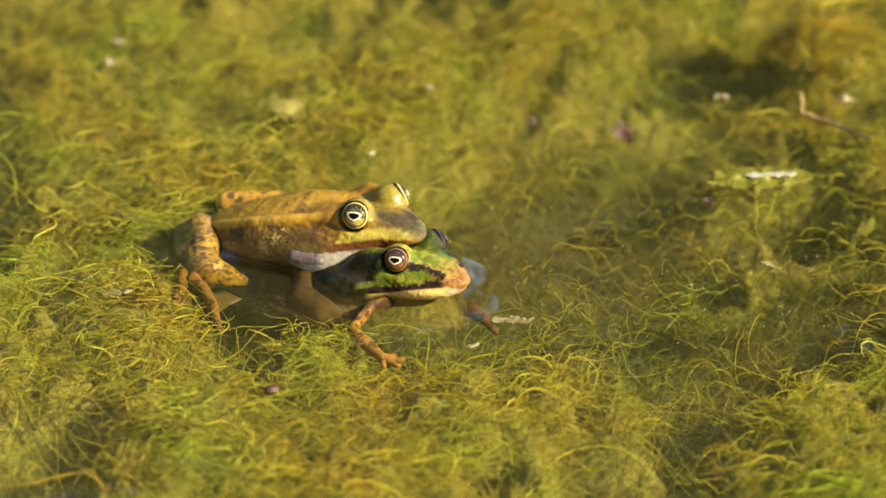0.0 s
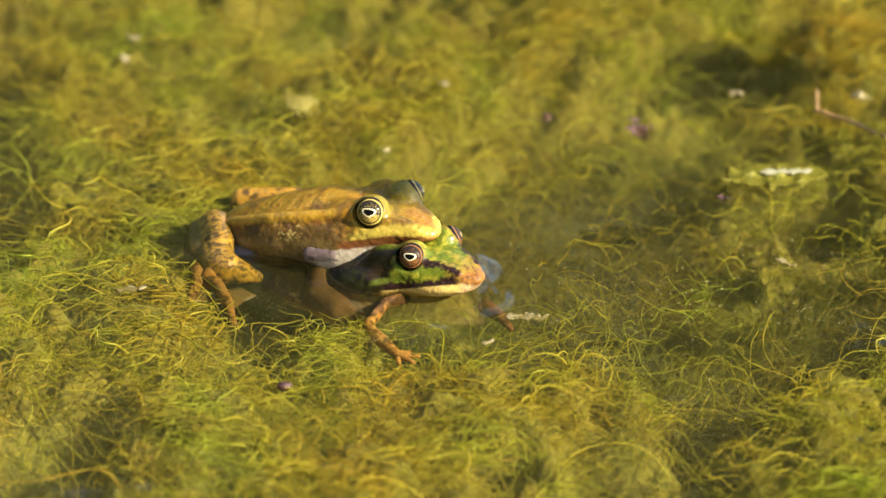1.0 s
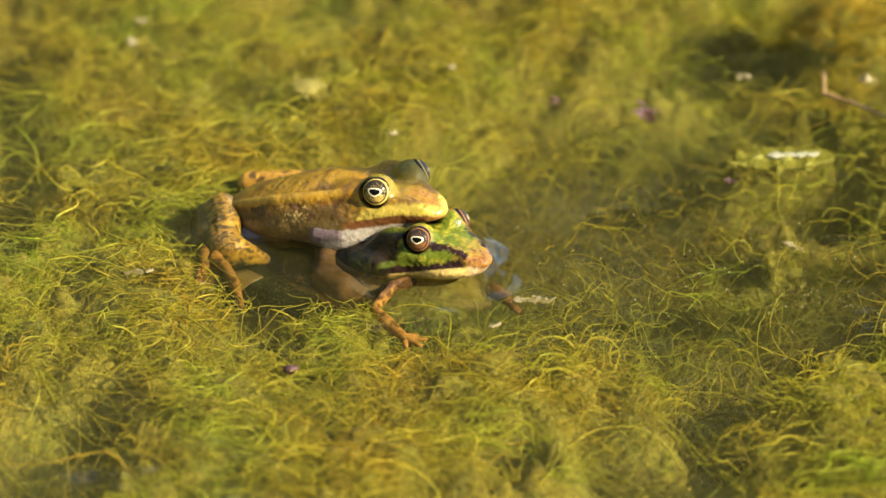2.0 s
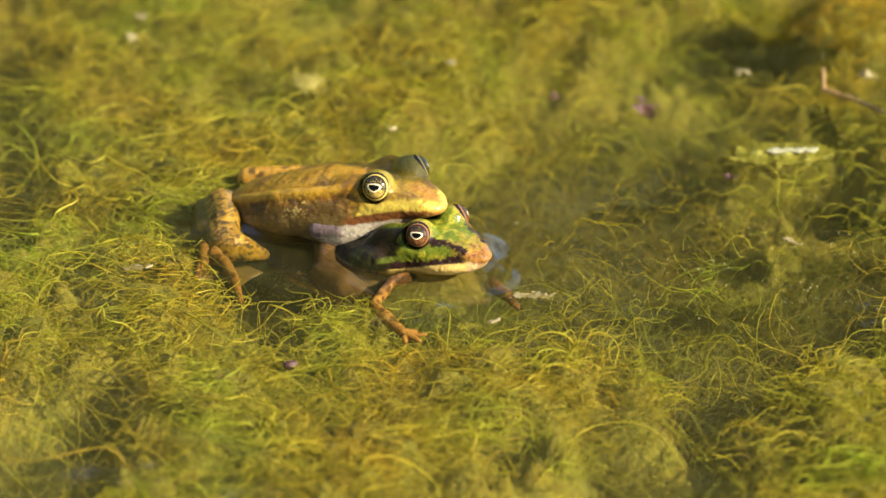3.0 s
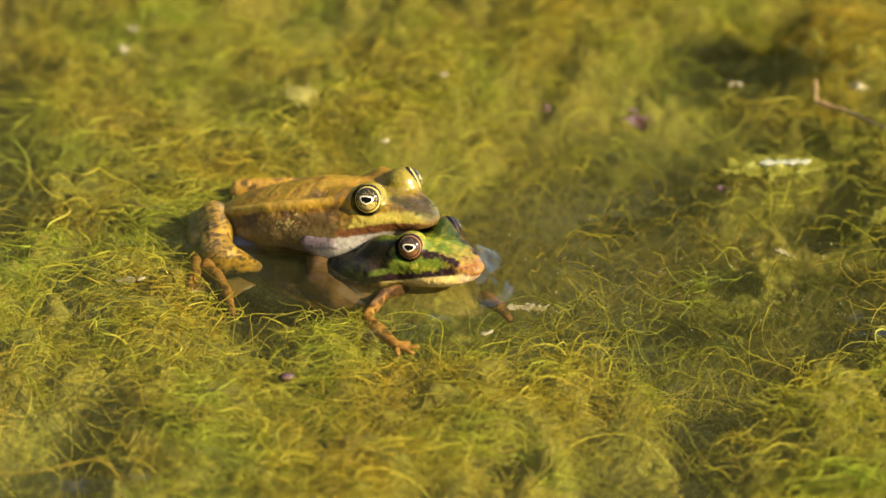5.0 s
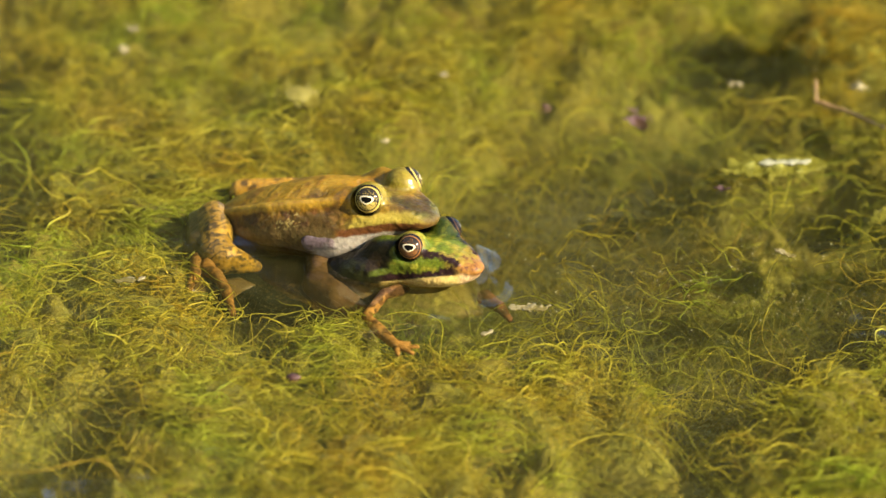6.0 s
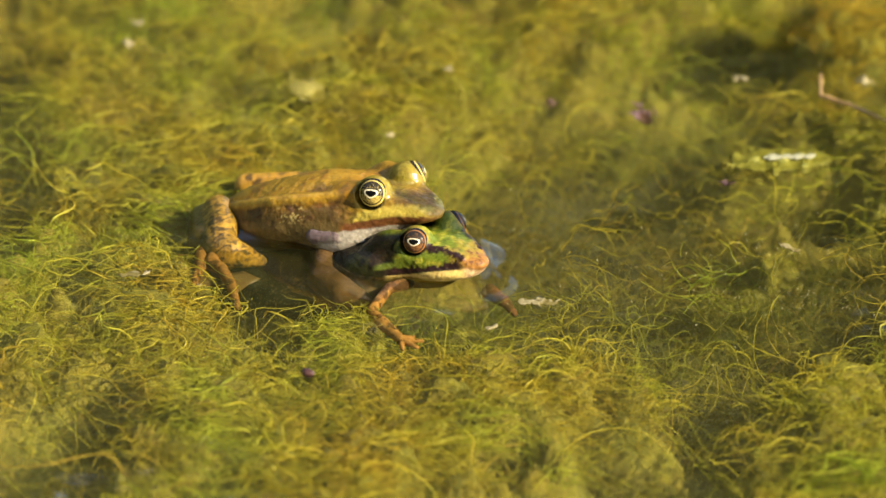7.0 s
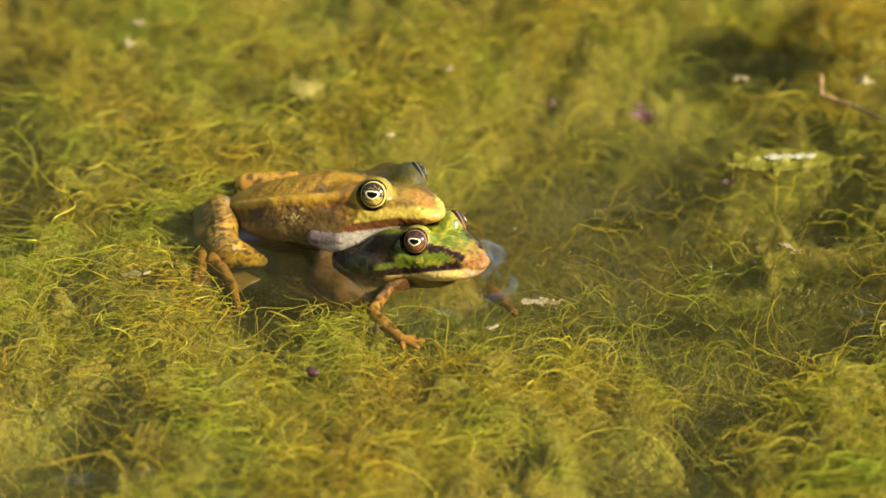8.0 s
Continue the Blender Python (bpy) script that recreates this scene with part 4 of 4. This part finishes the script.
def make_branch(over, leaves, label):
    """An unseen thin branch on the sunny side, placed for the small soft shadows of its leaves."""
    branch = tagged(new("branch"), label, "branch", "overhanging branches")
    hub = np.array(SUN_TO) * 450 + np.array(over)
    branch.location = Vector(hub) * MM
    rods = [((0, 0, 0), 0.8, (120, -60, 60), 1.6), ((120, -60, 60), 1.6, (420, -160, 60), 3.0), ((420, -160, 60), 3.0, (900, -300, -60), 5.0)]
    v, f = carve(lambda p: np.minimum(np.minimum(limb(p, *rods[0]), limb(p, *rods[1])), limb(p, *rods[2])), (-6, -310, -72), (910, 8, 72), 3.0)
    put("stem", mesh_from("stem", v, f, BARK), branch)
    for (x, y, z), long, wide in leaves:
        tip = put("leaf", leaf_mesh(long, wide), branch)
        tip.location = Vector((x, y, z)) * MM
        tip.rotation_euler = Vector((-0.94, 0.34, 0.05)).to_track_quat("X", "Z").to_euler()
    return branch, hub


BRANCH, BRANCH_AT = make_branch((8.3, -3.1, 5.1), [((0, 0, 0), 40, 13)], "unseen thin branch tip that shades the frogs from the sunny side")
# second branch, out of view, added only to darken parts of the water
make_branch((112, -16, 0), [((0, 0, 0), 36, 16), ((14, 26, 4), 34, 15), ((12, 140, 6), 40, 18), ((0, 152, 2), 38, 16), ((16, 96, 2), 30, 12)], "unseen leafy branch added to darken the open water")


def tree_line():
    """An unseen wooded bank, open towards the sun and uneven on top, added to darken what the water mirrors."""
    n, m = 260, 14
    a = np.linspace(radians(58), radians(302), n)
    top = 900 + 11600 * soft(a, radians(73), radians(89)) + 2200 * soft(a, radians(73), radians(89)) * waves(301, 0.35)(a, 0 * a) + 1100 * soft(a, radians(80), radians(92)) * waves(302, 0.09)(a, 0 * a)
    g, k = np.meshgrid(np.arange(n), np.arange(m), indexing="ij")
    rad = 19000 + 700 * waves(303, 0.12)(a[g], k * 0.11) + 400 * waves(304, 0.05)(a[g], k * 0.3)
    z = -20 + top[g] * (k / (m - 1))
    v = np.stack([rad * np.cos(a[g]), rad * np.sin(a[g]), z], -1).reshape(-1, 3)
    i, j = np.meshgrid(np.arange(n - 1), np.arange(m - 1), indexing="ij")
    f = np.stack([i * m + j, i * m + j + 1, (i + 1) * m + j + 1, (i + 1) * m + j], -1).reshape(-1, 4)
    ob = put("backdrop", mesh_from("backdrop", v, f, plain_material("far_foliage", (0.018, 0.026, 0.008), (0.07, 0.085, 0.025), 1.4, 0.9, 1.0, 0.5)))
    tagged(ob, "unseen dark wooded bank added round the pond", "trees", kind="structure")


tree_line()


# ---- what moves ----
def motions():
    pivot = Matrix.Translation((-48 * MM, 30 * MM, -5 * MM))
    rows = []
    for t, up in ((0, -0.8), (0.5, -0.85), (1.0, -0.8), (1.3, -0.5), (1.5, 1.3), (1.7, 1.6), (1.85, 0.8), (2.0, 0.0), (2.2, 0), (3.5, 0), (4.0, -0.15), (4.5, 0), (6.0, 0), (6.5, 0), (7.0, 0.15), (7.5, 0.2), (8.0, -0.2)):
        lift = math.degrees(math.atan2(up, 43))
        turn = pose(0, 0, 0, 0, 0, -36) @ pose(0, 0, 0, 0, -lift, 0) @ pose(0, 0, 0, 0, 0, 36)
        rows.append((t, pivot @ turn @ pivot.inverted() @ MALE_AT))
    walk(MALE, rows)
    sway = ((0, 0), (0.3, 0), (0.6, 1), (1.0, 1), (4.3, 1), (4.6, 0.5), (5.1, 0), (7.1, 0), (7.5, 0.8), (8.0, 1))
    walk(BRANCH, [(t, pose((BRANCH_AT[0] -2.2 * k) * MM, (BRANCH_AT[1] +9.3 * k) * MM, (BRANCH_AT[2] +10.5 * k) * MM)) for t, k in sway])
    drift = ((0, 0.6, 0), (1.0, 0.2, 0), (2.0, 0, 0), (3.5, 0, 0), (4.5, 0.4, 0), (5.2, 1.2, 0), (6.0, 2.6, -0.4), (6.5, 3.8, -0.4), (7.0, 5.0, -0.8), (7.5, 5.7, -0.4), (8.0, 6.0, -0.4))
    walk(SEED_THING, [(t, pose((SEED_AT[0] + x) * MM, (SEED_AT[1] + y) * MM, SEED_AT[2] * MM, 0, 0, -8 * x)) for t, x, y in drift])
    float_by = ((0, -0.1), (3.5, 0), (4.5, 0.2), (6.0, 0.75), (6.5, 1.2), (7.0, 1.9), (7.5, 2.1), (8.0, 2.4))
    base = SHRED.matrix_world.copy()
    walk(SHRED, [(t, Matrix.Translation((x * MM, 0, 0)) @ base) for t, x in float_by])
    roll = ((0, -94, -178), (0.5, -95, -158), (0.9, -95, -141), (1.2, -96, -152), (1.5, -96, -128), (1.7, -96, -134), (2.2, -94, -158), (2.9, -87, -160), (3.3, -86, -142), (3.6, -92, -148), (4.2, -95, -180), (5.5, -96, -180), (5.9, -96, -150), (6.3, -96, -114), (6.5, -96, -111), (6.9, -94, -130), (7.3, -94, -178), (8.0, -94, -184))
    walk(GLARE_SWELL, [(t, pose(x * MM, y * MM, 0)) for t, x, y in roll])
    for sac, side in zip(SACS, (-1, 1)):
        def out(k):
            return pose((-12 + (4.6 if side < 0 else 1.5) * k) * MM, side * (2.5 + (13.7 if side < 0 else 13.0) * k) * MM, (-8.0 - 1.8 * k - 5.0 * math.sin(math.pi * k)) * MM)
        walk(sac, [(t, out(k)) for t, k in ((0, 0), (1.3, 0), (1.4, 0.12), (1.5, 0.68), (1.6, 1), (1.7, 1), (1.8, 0.5), (1.9, 0.15), (2.0, 0), (3.0, 0), (8.0, 0))])


motions()
